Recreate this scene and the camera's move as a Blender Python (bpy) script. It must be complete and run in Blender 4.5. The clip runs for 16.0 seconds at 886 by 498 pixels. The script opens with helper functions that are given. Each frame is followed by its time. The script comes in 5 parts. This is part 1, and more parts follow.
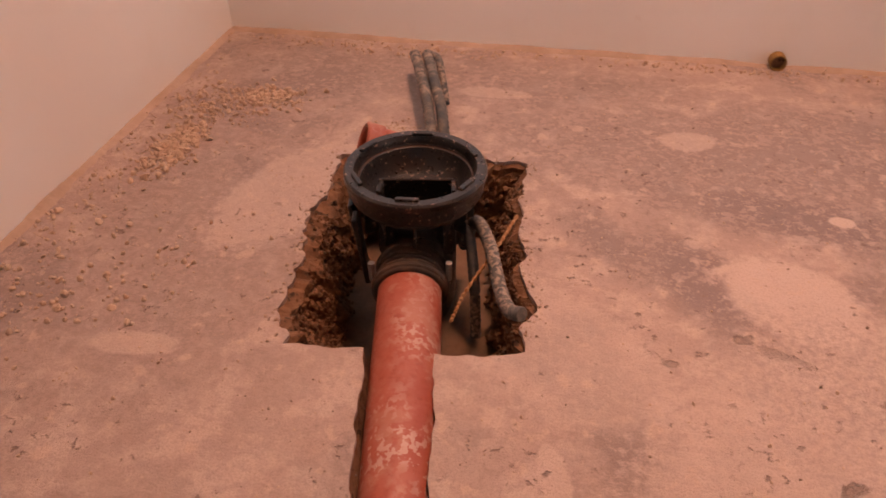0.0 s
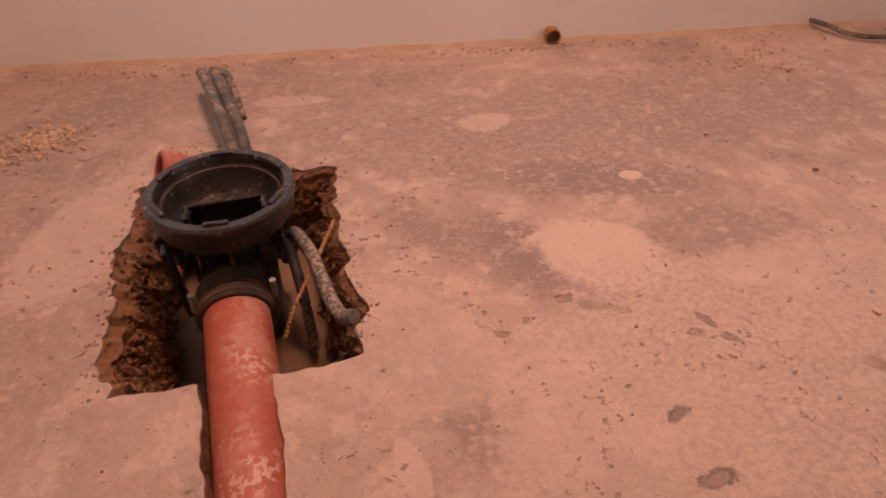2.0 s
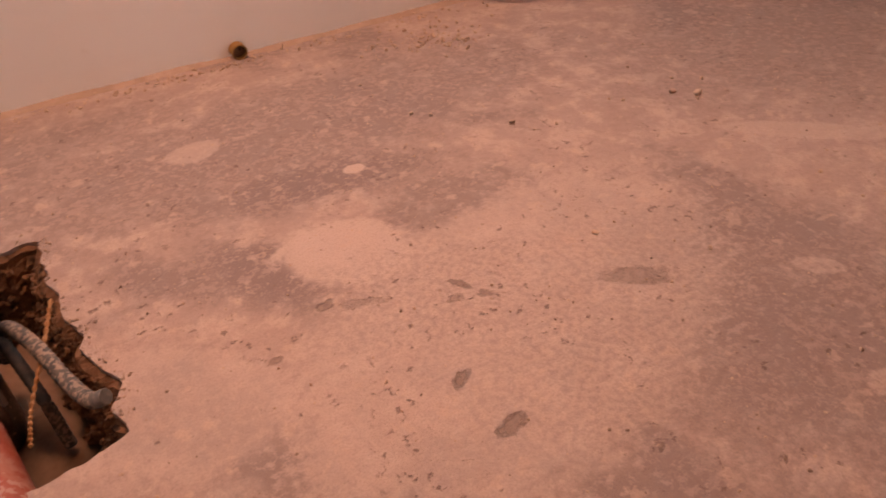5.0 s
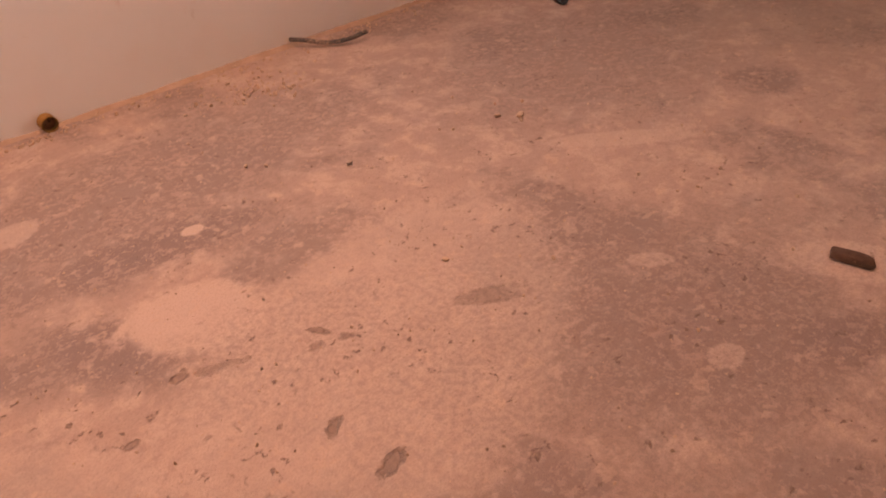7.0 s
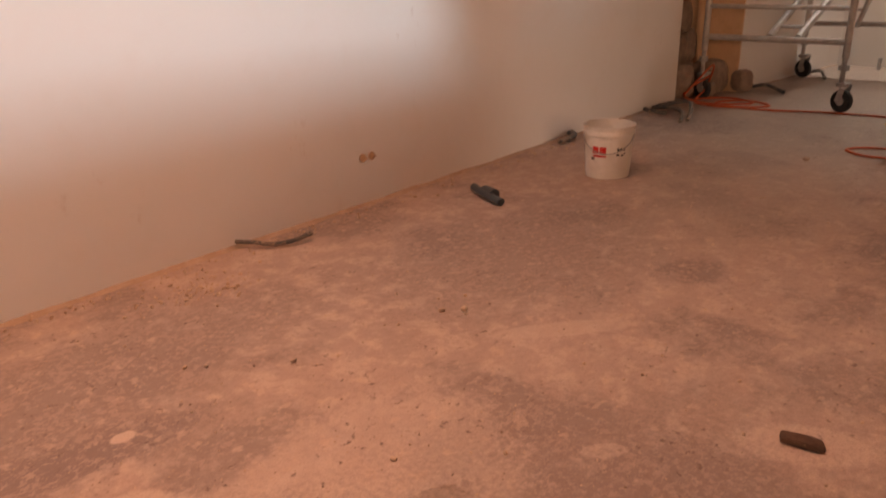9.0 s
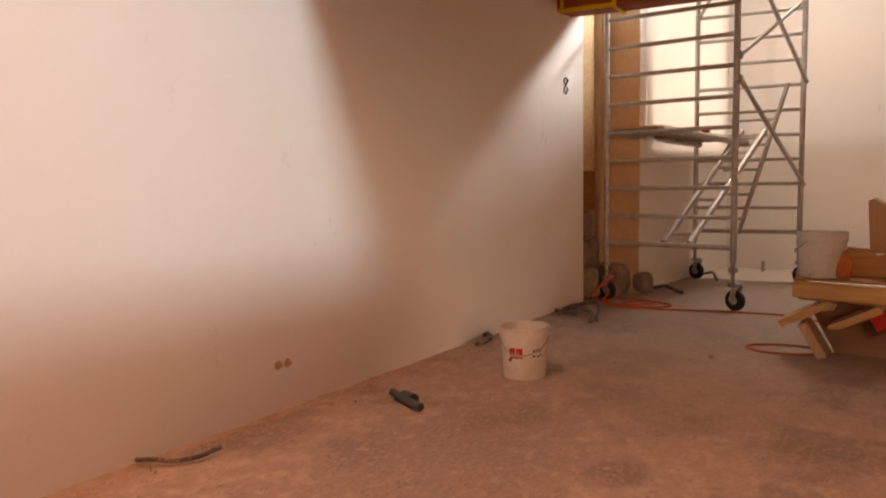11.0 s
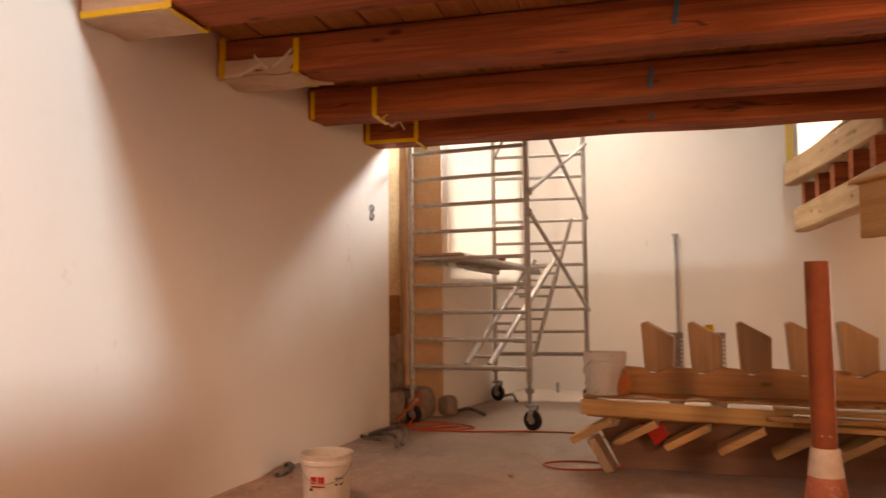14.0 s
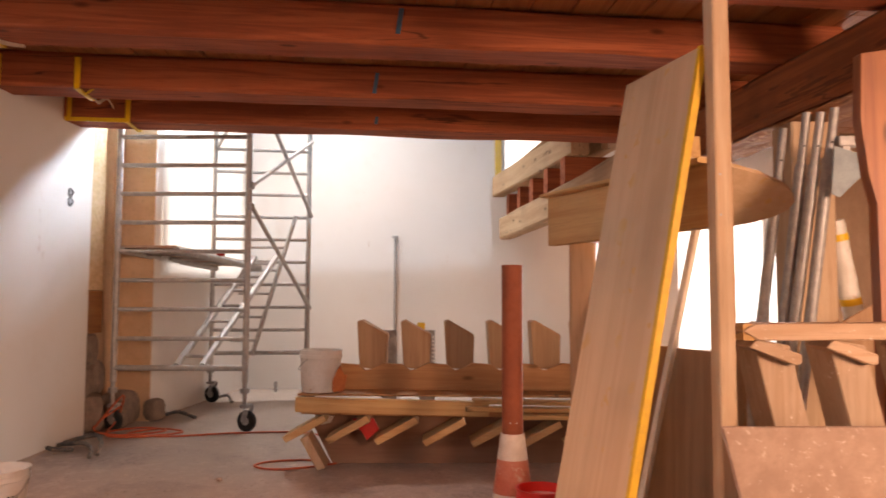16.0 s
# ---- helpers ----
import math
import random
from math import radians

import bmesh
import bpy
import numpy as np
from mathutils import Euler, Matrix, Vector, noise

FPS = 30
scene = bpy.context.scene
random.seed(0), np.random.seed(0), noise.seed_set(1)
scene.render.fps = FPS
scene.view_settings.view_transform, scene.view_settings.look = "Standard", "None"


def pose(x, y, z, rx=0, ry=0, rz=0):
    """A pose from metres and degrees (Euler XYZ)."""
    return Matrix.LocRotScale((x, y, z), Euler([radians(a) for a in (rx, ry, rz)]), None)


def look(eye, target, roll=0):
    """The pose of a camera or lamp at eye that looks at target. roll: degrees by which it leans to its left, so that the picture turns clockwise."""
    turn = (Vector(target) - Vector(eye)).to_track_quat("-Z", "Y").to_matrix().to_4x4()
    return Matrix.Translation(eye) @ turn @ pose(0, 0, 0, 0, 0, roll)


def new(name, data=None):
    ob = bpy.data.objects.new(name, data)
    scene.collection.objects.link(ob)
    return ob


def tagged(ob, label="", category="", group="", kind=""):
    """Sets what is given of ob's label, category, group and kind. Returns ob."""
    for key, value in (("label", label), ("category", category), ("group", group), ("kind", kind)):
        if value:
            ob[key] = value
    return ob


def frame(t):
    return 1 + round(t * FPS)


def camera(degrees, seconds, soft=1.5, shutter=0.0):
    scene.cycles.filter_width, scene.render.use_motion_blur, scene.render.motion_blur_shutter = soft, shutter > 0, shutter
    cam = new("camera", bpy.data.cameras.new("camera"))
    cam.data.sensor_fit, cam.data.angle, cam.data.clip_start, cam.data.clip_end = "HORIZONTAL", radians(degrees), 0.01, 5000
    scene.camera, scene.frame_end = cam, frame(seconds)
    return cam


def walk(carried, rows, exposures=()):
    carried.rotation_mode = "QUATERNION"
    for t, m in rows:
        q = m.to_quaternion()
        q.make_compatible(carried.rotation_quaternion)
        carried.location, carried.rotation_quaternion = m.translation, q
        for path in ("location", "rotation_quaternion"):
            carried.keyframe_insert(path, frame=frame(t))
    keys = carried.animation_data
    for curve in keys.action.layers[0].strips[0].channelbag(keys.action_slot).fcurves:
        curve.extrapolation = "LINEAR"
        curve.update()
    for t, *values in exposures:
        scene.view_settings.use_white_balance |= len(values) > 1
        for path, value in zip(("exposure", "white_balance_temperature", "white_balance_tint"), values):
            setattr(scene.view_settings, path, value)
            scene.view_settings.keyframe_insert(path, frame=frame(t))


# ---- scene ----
# the camera and its walk: it turns on the spot, held at chest height
cam = camera(61.99, 16.0, soft=1.6, shutter=0.5)
PATH = [
    (0, pose(-0.057, -0.002, 1.155, 51.56, 0.53, 11.07)),
    (0.5, pose(-0.046, -0.005, 1.151, 51.58, 0.70, 7.69)),
    (1, pose(-0.040, -0.001, 1.155, 51.46, 0.69, 2.95)),
    (1.5, pose(-0.030, 0.000, 1.154, 51.54, 0.81, -1.26)),
    (2, pose(-0.022, -0.001, 1.155, 51.44, 0.93, -5.38)),
    (2.5, pose(-0.020, 0.002, 1.151, 51.41, 1.06, -9.64)),
    (3, pose(-0.021, 0.011, 1.149, 51.33, 1.22, -13.95)),
    (3.5, pose(-0.020, 0.016, 1.149, 51.26, 1.38, -18.16)),
    (4, pose(-0.016, 0.019, 1.145, 51.23, 1.53, -22.29)),
    (4.5, pose(-0.004, 0.016, 1.141, 51.14, 1.84, -26.25)),
    (6.8, pose(-0.002, 0.004, 1.132, 53.25, 2.11, -43.92)),
    (7, pose(0.004, 0.003, 1.137, 53.90, 2.13, -44.53)),
    (7.5, pose(-0.003, 0.011, 1.133, 57.40, 1.93, -45.78)),
    (8, pose(0.002, 0.010, 1.126, 61.32, 1.86, -46.66)),
    (8.2, pose(-0.002, 0.005, 1.123, 62.94, 1.84, -47.06)),
    (10.3, pose(0.011, 0.019, 1.137, 78.78, 1.06, -53.09)),
    (10.5, pose(0.004, 0.020, 1.138, 80.43, 1.17, -53.75)),
    (11, pose(0.010, 0.023, 1.137, 84.41, 1.09, -55.52)),
    (11.5, pose(0.017, 0.021, 1.135, 88.42, 1.07, -57.64)),
    (12, pose(0.021, 0.018, 1.136, 92.52, 0.96, -59.14)),
    (12.5, pose(0.013, 0.006, 1.128, 94.19, 1.15, -59.36)),
    (13, pose(0.007, -0.000, 1.133, 94.05, 0.93, -61.41)),
    (13.5, pose(0.009, -0.004, 1.123, 94.01, 0.76, -65.56)),
    (14, pose(0.019, -0.019, 1.108, 94.03, 0.57, -70.05)),
    (14.5, pose(0.031, -0.035, 1.104, 94.00, 0.36, -75.12)),
    (15, pose(0.039, -0.046, 1.107, 93.91, 0.19, -80.36)),
    (15.5, pose(0.045, -0.050, 1.100, 93.95, -0.10, -86.43)),
    (16, pose(0.050, -0.061, 1.099, 93.88, -0.18, -91.07)),
]
walk(cam, PATH, exposures=[(0, 0.42, 8000, 29), (4.5, 0.36, 8000, 28), (7, 0.38, 8600, 30), (8.2, 0.26, 9600, 31), (10.5, 0.03, 12000, 37), (12.5, 0.15, 13500, 36), (14.5, 0.46, 12600, 34), (16, 0.72, 8600, 29)])

# ---- world and large lights: overcast daylight through roof windows and windows, and added fill lamps ----
world = bpy.data.worlds.new("sky")
scene.world = world
world.use_nodes = True
wn = world.node_tree.nodes
sky = wn.new("ShaderNodeTexSky")
sky.sky_type, sky.sun_disc = "NISHITA", False
sky.sun_elevation, sky.sun_rotation = radians(40), radians(200)
wn["Background"].inputs[1].default_value = 0.1
world.node_tree.links.new(sky.outputs[0], wn["Background"].inputs[0])
sun = new("sun", bpy.data.lights.new("sun", "SUN"))
sun.data.energy, sun.data.angle = 0.8, radians(12)
sun.matrix_world = look((0, -6, 9), (1.5, 0, 0))


def area_lamp(name, eye, target, w, h, watts, color=(0.88, 0.94, 1.0)):
    """A rectangular lamp: daylight that enters by an opening, or added fill."""
    ob = new(name, bpy.data.lights.new(name, "AREA"))
    ob.data.shape, ob.data.size, ob.data.size_y = "RECTANGLE", w, h
    ob.data.energy, ob.data.color = watts, color
    ob.matrix_world = look(eye, target)
    return ob


FARN_EYE = (7.96, 2.36, 2.38)
area_lamp("roof_window_light_near", (1.80, -2.0, 4.88), (1.7, 1.2, 0.8), 0.62, 0.34, 310, (0.33, 0.67, 1.0))
area_lamp("roof_window_light_far", (8.7, -0.35, 4.42), (5.8, 2.7, 3.1), 0.6, 0.6, 58, (0.48, 0.74, 1.0)).data.spread = radians(40)
# added fill that brightens the gable end and the floor under the beams
area_lamp("roof_window_light_gable", (8.4, 1.4, 4.9), (8.1, 0.7, 1.8), 0.8, 1.0, 48, (0.70, 0.87, 1.0)).data.spread = radians(98)
area_lamp("sheet_window_light", FARN_EYE, (7.62, -1.11, 2.38), 1.9, 2.02, 4.5, (0.72, 0.87, 1.0))
area_lamp("glass_door_light", (9.3, -3.95, 1.4), (4.0, -1.3, -0.2), 1.6, 1.7, 66).data.spread = radians(68)
# added warm fill from above, in place of light bounced off wood and floor
area_lamp("roof_slot_light", (0.5, 1.85, 4.9), (0.35, 1.2, 0), 1.0, 0.8, 54, (1.0, 0.60, 0.43)).data.spread = radians(105)
# added warm fill out of view; the west wall has no window here
area_lamp("west_window_light", (-1.42, -3.3, 1.6), (3.3, -2.0, 0.9), 1.4, 1.2, 70, (1.0, 0.76, 0.60)).data.spread = radians(84)


# ---- materials ----
def mix_rgb(nt, a, b, fac, mode="MIX"):
    n = nt.nodes.new("ShaderNodeMix")
    n.data_type, n.blend_type = "RGBA", mode
    for sock, v in ((n.inputs[6], a), (n.inputs[7], b), (n.inputs[0], fac)):
        if isinstance(v, (tuple, list)):
            sock.default_value = (*v, 1)
        elif isinstance(v, (int, float)):
            sock.default_value = v
        else:
            nt.links.new(v, sock)
    return n.outputs[2]


def noise_tex(nt, co, scale, detail=4, rough=0.55, distort=0.0):
    n = nt.nodes.new("ShaderNodeTexNoise")
    n.inputs["Scale"].default_value, n.inputs["Detail"].default_value = scale, detail
    n.inputs["Roughness"].default_value, n.inputs["Distortion"].default_value = rough, distort
    nt.links.new(co, n.inputs["Vector"])
    return n.outputs[0]


def ramp(nt, v, lo, hi, a=0.0, b=1.0):
    n = nt.nodes.new("ShaderNodeMapRange")
    n.interpolation_type = "SMOOTHSTEP"
    for i, x in ((1, lo), (2, hi), (3, a), (4, b)):
        n.inputs[i].default_value = x
    nt.links.new(v, n.inputs[0])
    return n.outputs[0]


def math_node(nt, op, a, b=None):
    n = nt.nodes.new("ShaderNodeMath")
    n.operation = op
    for sock, v in ((n.inputs[0], a), (n.inputs[1], b)):
        if v is None:
            continue
        if isinstance(v, (int, float)):
            sock.default_value = v
        else:
            nt.links.new(v, sock)
    return n.outputs[0]


def base_mat(name, rough=0.8, metal=0.0):
    m = bpy.data.materials.new(name)
    m.use_nodes = True
    nt = m.node_tree
    b = nt.nodes["Principled BSDF"]
    b.inputs["Roughness"].default_value, b.inputs["Metallic"].default_value = rough, metal
    b.inputs["Specular IOR Level"].default_value = 0.25 if rough > 0.55 else 0.5
    co = nt.nodes.new("ShaderNodeTexCoord").outputs["Object"]
    return m, nt, b, co


def bump(nt, b, height, strength, dist=0.01):
    n = nt.nodes.new("ShaderNodeBump")
    n.inputs["Strength"].default_value, n.inputs["Distance"].default_value = strength, dist
    nt.links.new(height, n.inputs["Height"])
    nt.links.new(n.outputs[0], b.inputs["Normal"])


def rough_mat(name, c1, c2, scale=6.0, rough=0.85, metal=0.0, bump_scale=60.0, bump_strength=0.3, spots=None, rand=0.0):
    """Two tones mixed at two scales, with fine relief; spots: colour, scale, threshold."""
    m, nt, b, co = base_mat(name, rough, metal)
    n1 = noise_tex(nt, co, scale, 6, 0.6)
    col = mix_rgb(nt, c1, c2, ramp(nt, n1, 0.35, 0.65))
    n2 = noise_tex(nt, co, scale * 7, 4, 0.6)
    col = mix_rgb(nt, col, tuple(0.75 * x for x in c1), math_node(nt, "MULTIPLY", ramp(nt, n2, 0.5, 0.75), 0.5))
    if spots:
        n3 = noise_tex(nt, co, spots[1], 5, 0.65)
        col = mix_rgb(nt, col, spots[0], ramp(nt, n3, spots[2], spots[2] + 0.08))
    if rand:
        oi = nt.nodes.new("ShaderNodeObjectInfo").outputs["Random"]
        col = mix_rgb(nt, col, (0.5, 0.5, 0.5), math_node(nt, "MULTIPLY", oi, rand), "SOFT_LIGHT")
    nt.links.new(col, b.inputs["Base Color"])
    nr = ramp(nt, n2, 0.3, 0.7, max(rough - 0.1, 0.05), min(rough + 0.1, 1))
    nt.links.new(nr, b.inputs["Roughness"])
    bump(nt, b, noise_tex(nt, co, bump_scale, 5, 0.65), bump_strength, 0.004)
    return m


def wood_mat(name, c1, c2, axis=0, scale=1.0, rough=0.7, knots=True, rand=0.25, grain=1.0, cracks=0.0):
    """Sawn wood with its grain along one axis of the object, knots and tone shifts from board to board."""
    m, nt, b, co = base_mat(name, rough)
    oi = nt.nodes.new("ShaderNodeObjectInfo").outputs["Random"]
    mp = nt.nodes.new("ShaderNodeMapping")
    s = [14.0 * scale] * 3
    s[axis] = 0.7 * scale
    mp.inputs["Scale"].default_value = s
    nt.links.new(co, mp.inputs["Vector"])
    sh = nt.nodes.new("ShaderNodeCombineXYZ")
    for i in range(3):
        nt.links.new(math_node(nt, "MULTIPLY", oi, 31.0 + 17 * i), sh.inputs[i])
    nt.links.new(sh.outputs[0], mp.inputs["Location"])
    g = noise_tex(nt, mp.outputs[0], 1.6, 8, 0.62, 0.8)
    f = noise_tex(nt, mp.outputs[0], 9.0, 4, 0.7)
    col = mix_rgb(nt, c1, c2, ramp(nt, g, 0.36, 0.64))
    col = mix_rgb(nt, col, tuple(0.55 * x for x in c2), math_node(nt, "MULTIPLY", ramp(nt, f, 0.52, 0.75), 0.45 * grain))
    big = noise_tex(nt, co, 1.7, 3, 0.5)
    col = mix_rgb(nt, col, tuple(0.62 * x for x in c2), math_node(nt, "MULTIPLY", ramp(nt, big, 0.5, 0.72), 0.5))
    if knots:
        mk = nt.nodes.new("ShaderNodeMapping")
        ks = [7.0] * 3
        ks[axis] = 2.6
        mk.inputs["Scale"].default_value = ks
        nt.links.new(co, mk.inputs["Vector"])
        nt.links.new(sh.outputs[0], mk.inputs["Location"])
        v = nt.nodes.new("ShaderNodeTexVoronoi")
        v.inputs["Scale"].default_value = 1.0
        nt.links.new(mk.outputs[0], v.inputs["Vector"])
        col = mix_rgb(nt, col, tuple(0.3 * x for x in c2), ramp(nt, v.outputs["Distance"], 0.17, 0.06, 0.0, 0.8))
    if rand:
        col = mix_rgb(nt, col, tuple(0.45 * x for x in c1), math_node(nt, "MULTIPLY", oi, rand))
    if cracks:
        mc = nt.nodes.new("ShaderNodeMapping")
        cs = [5.0] * 3
        cs[axis] = 0.35
        mc.inputs["Scale"].default_value = cs
        nt.links.new(co, mc.inputs["Vector"])
        nt.links.new(sh.outputs[0], mc.inputs["Location"])
        cn = noise_tex(nt, mc.outputs[0], 1.0, 5, 0.5, 0.3)
        cr = ramp(nt, math_node(nt, "ABSOLUTE", math_node(nt, "SUBTRACT", cn, 0.5)), 0.010, 0.002, 0.0, cracks)
        cr = math_node(nt, "MULTIPLY", cr, ramp(nt, noise_tex(nt, co, 0.8, 2, 0.5), 0.5, 0.56))
        col = mix_rgb(nt, col, tuple(0.08 * x for x in c2), cr)
    nt.links.new(col, b.inputs["Base Color"])
    bump(nt, b, f, 0.25 * grain, 0.003)
    return m


def floor_mat():
    """Old dusty screed: pinkish dust over grey-brown concrete, with light patches and dark worn spots."""
    m, nt, b, co = base_mat("screed_floor", 0.92)
    warp = nt.nodes.new("ShaderNodeTexNoise")
    warp.inputs["Scale"].default_value, warp.inputs["Detail"].default_value = 5.0, 6
    nt.links.new(co, warp.inputs["Vector"])
    off = nt.nodes.new("ShaderNodeVectorMath")
    off.operation = "MULTIPLY_ADD"
    nt.links.new(warp.outputs["Color"], off.inputs[0])
    off.inputs[1].default_value = (0.09, 0.09, 0)
    off.inputs[2].default_value = (-0.045, -0.045, 0)
    add = nt.nodes.new("ShaderNodeVectorMath")
    nt.links.new(co, add.inputs[0])
    nt.links.new(off.outputs[0], add.inputs[1])
    wco = add.outputs[0]
    dust, grey, pale, dark = (0.44, 0.330, 0.285), (0.225, 0.175, 0.168), (0.55, 0.435, 0.375), (0.11, 0.07, 0.056)
    n1 = noise_tex(nt, wco, 1.6, 7, 0.62)
    n2 = noise_tex(nt, wco, 9.0, 7, 0.70)
    n3 = noise_tex(nt, co, 42.0, 7, 0.75)
    n4 = noise_tex(nt, co, 190.0, 4, 0.7)
    rag = math_node(nt, "ADD", math_node(nt, "MULTIPLY", math_node(nt, "SUBTRACT", n2, 0.5), 1.5), math_node(nt, "MULTIPLY", math_node(nt, "SUBTRACT", n3, 0.5), 1.1))

    def mask(cx, cy, rx, ry, ang, s, soft, ragged, at=None):
        mp = nt.nodes.new("ShaderNodeMapping")
        mp.vector_type = "TEXTURE"
        mp.inputs["Location"].default_value = (cx, cy, 0)
        mp.inputs["Rotation"].default_value = (0, 0, radians(ang))
        mp.inputs["Scale"].default_value = (rx, ry, 1)
        nt.links.new(at or wco, mp.inputs["Vector"])
        ln = nt.nodes.new("ShaderNodeVectorMath")
        ln.operation = "LENGTH"
        nt.links.new(mp.outputs[0], ln.inputs[0])
        d = math_node(nt, "ADD", ln.outputs["Value"], math_node(nt, "MULTIPLY", rag, ragged))
        return ramp(nt, d, 1.0 + soft, 1.0 - soft, 0.0, s)

    # greyed, abraded zones under the dust
    zone = math_node(nt, "MULTIPLY", ramp(nt, n1, 0.47, 0.60), 0.75)
    for z in GREY_ZONES:
        zone = math_node(nt, "MAXIMUM", zone, mask(*z, 0.4, 2.2))
    speck = ramp(nt, math_node(nt, "ADD", math_node(nt, "MULTIPLY", n3, 0.6), math_node(nt, "MULTIPLY", n2, 0.4)), 0.44, 0.51)
    col = mix_rgb(nt, dust, pale, math_node(nt, "MULTIPLY", ramp(nt, n2, 0.46, 0.60), 0.6))
    col = mix_rgb(nt, col, grey, math_node(nt, "MULTIPLY", zone, math_node(nt, "ADD", math_node(nt, "MULTIPLY", speck, 0.66), 0.34)))
    col = mix_rgb(nt, col, tuple(0.68 * x for x in dust), math_node(nt, "MULTIPLY", ramp(nt, n3, 0.48, 0.60), 0.35))
    for p in PALE_PATCHES:
        col = mix_rgb(nt, col, pale, mask(*p, 0.14, 0.6, co))
    # wide zones of the far floor in a paler, greyer tone
    for p in FAR_PALE:
        col = mix_rgb(nt, col, (0.42, 0.335, 0.275), math_node(nt, "MULTIPLY", mask(*p, 0.35, 1.2), ramp(nt, n2, 0.30, 0.55, 0.6, 1.0)))
    # flakes of lighter mortar
    fl = ramp(nt, noise_tex(nt, co, 15.0, 5, 0.60), 0.60, 0.645)
    col = mix_rgb(nt, col, (0.56, 0.42, 0.34), math_node(nt, "MULTIPLY", fl, 0.5))
    # scabby, weathered skin where the dust is trodden off
    scab = ramp(nt, noise_tex(nt, co, 64.0, 6, 0.75), 0.42, 0.62)
    where = math_node(nt, "MAXIMUM", mask(1.15, 0.62, 0.75, 0.50, -25, 0.8, 0.5, 1.0), mask(0.62, 1.12, 0.34, 0.20, -20, 0.75, 0.4, 1.2))
    col = mix_rgb(nt, col, grey, math_node(nt, "MULTIPLY", scab, math_node(nt, "MULTIPLY", where, 0.55)))
    # pits that come in clusters, and the larger worn spots
    pits = math_node(nt, "MULTIPLY", ramp(nt, noise_tex(nt, wco, 34.0, 4, 0.65), 0.60, 0.66), ramp(nt, noise_tex(nt, co, 4.5, 3, 0.5), 0.47, 0.58))
    for p in DARK_SPOTS:
        pits = math_node(nt, "MAXIMUM", pits, mask(*p, 0.4, 2.8, co))
    col = mix_rgb(nt, col, dark, math_node(nt, "MULTIPLY", pits, 0.55))
    col = mix_rgb(nt, col, grey, math_node(nt, "MULTIPLY", ramp(nt, n4, 0.46, 0.62), 0.22))
    nt.links.new(col, b.inputs["Base Color"])
    hgt = math_node(nt, "ADD", math_node(nt, "MULTIPLY", n3, 0.9), math_node(nt, "MULTIPLY", n4, 0.5))
    bump(nt, b, math_node(nt, "SUBTRACT", hgt, pits), 0.9, 0.006)
    return m


# centre, half sizes, turn, strength
PALE_PATCHES = [(0.48, 1.385, 0.17, 0.125, -35, 0.85), (0.29, 2.08, 0.085, 0.06, 10, 0.6), (0.66, 1.722, 0.035, 0.022, 0, 0.95), (-0.02, 1.12, 0.16, 0.26, 50, 0.45),
                (1.21, 0.42, 0.045, 0.035, 0, 0.6), (1.72, 0.36, 0.17, 0.085, -60, 0.75), (1.39, 0.728, 0.06, 0.03, -40, 0.6), (-0.02, 0.80, 0.03, 0.075, 15, 0.6), (1.887, 1.153, 0.25, 0.05, -40, 0.5), (-0.35, 2.3, 0.12, 0.04, 0, 0.5),
                (-0.80, 1.62, 0.17, 0.30, -20, 0.6), (-0.95, 0.98, 0.10, 0.035, 5, 0.6), (0.75, 0.98, 0.62, 0.36, 20, 0.55), (-0.62, 2.0, 0.07, 0.03, 0, 0.6)]
GREY_ZONES = [(0.27, 1.42, 0.11, 0.20, 25, 0.95), (0.08, 1.52, 0.20, 0.08, -50, 0.8), (0.55, 1.72, 0.35, 0.12, -10, 0.95), (0.6, 2.05, 1.1, 0.32, 3, 0.7), (1.25, 0.55, 0.42, 0.36, -30, 0.75), (1.42, 0.28, 0.16, 0.10, -30, 0.9),
              (-1.0, 1.5, 0.35, 0.7, 10, 0.5), (0.09, 0.98, 0.035, 0.08, 30, 0.7), (-0.5, 2.4, 0.9, 0.2, 0, 0.6), (2.4, 1.7, 0.8, 0.5, 0, 0.6)]
FAR_PALE = [(7.6, 0.4, 2.9, 3.2, 0, 0.85), (4.2, 1.4, 1.3, 0.7, 10, 0.45)]
DARK_SPOTS = [(0.531, 0.731, 0.026, 0.014, 10, 0.8), (0.693, 1.066, 0.026, 0.011, -20, 0.8), (0.504, 0.879, 0.022, 0.012, 30, 0.9), (0.655, 1.125, 0.022, 0.008, -60, 0.85), (0.43, 1.195, 0.05, 0.014, -20, 0.4), (0.62, 1.09, 0.02, 0.01, 0, 0.7),
              (0.36, 1.23, 0.02, 0.015, 20, 0.7), (1.02, 0.93, 0.06, 0.03, -30, 0.5), (0.20, 1.13, 0.012, 0.008, 0, 0.7)]


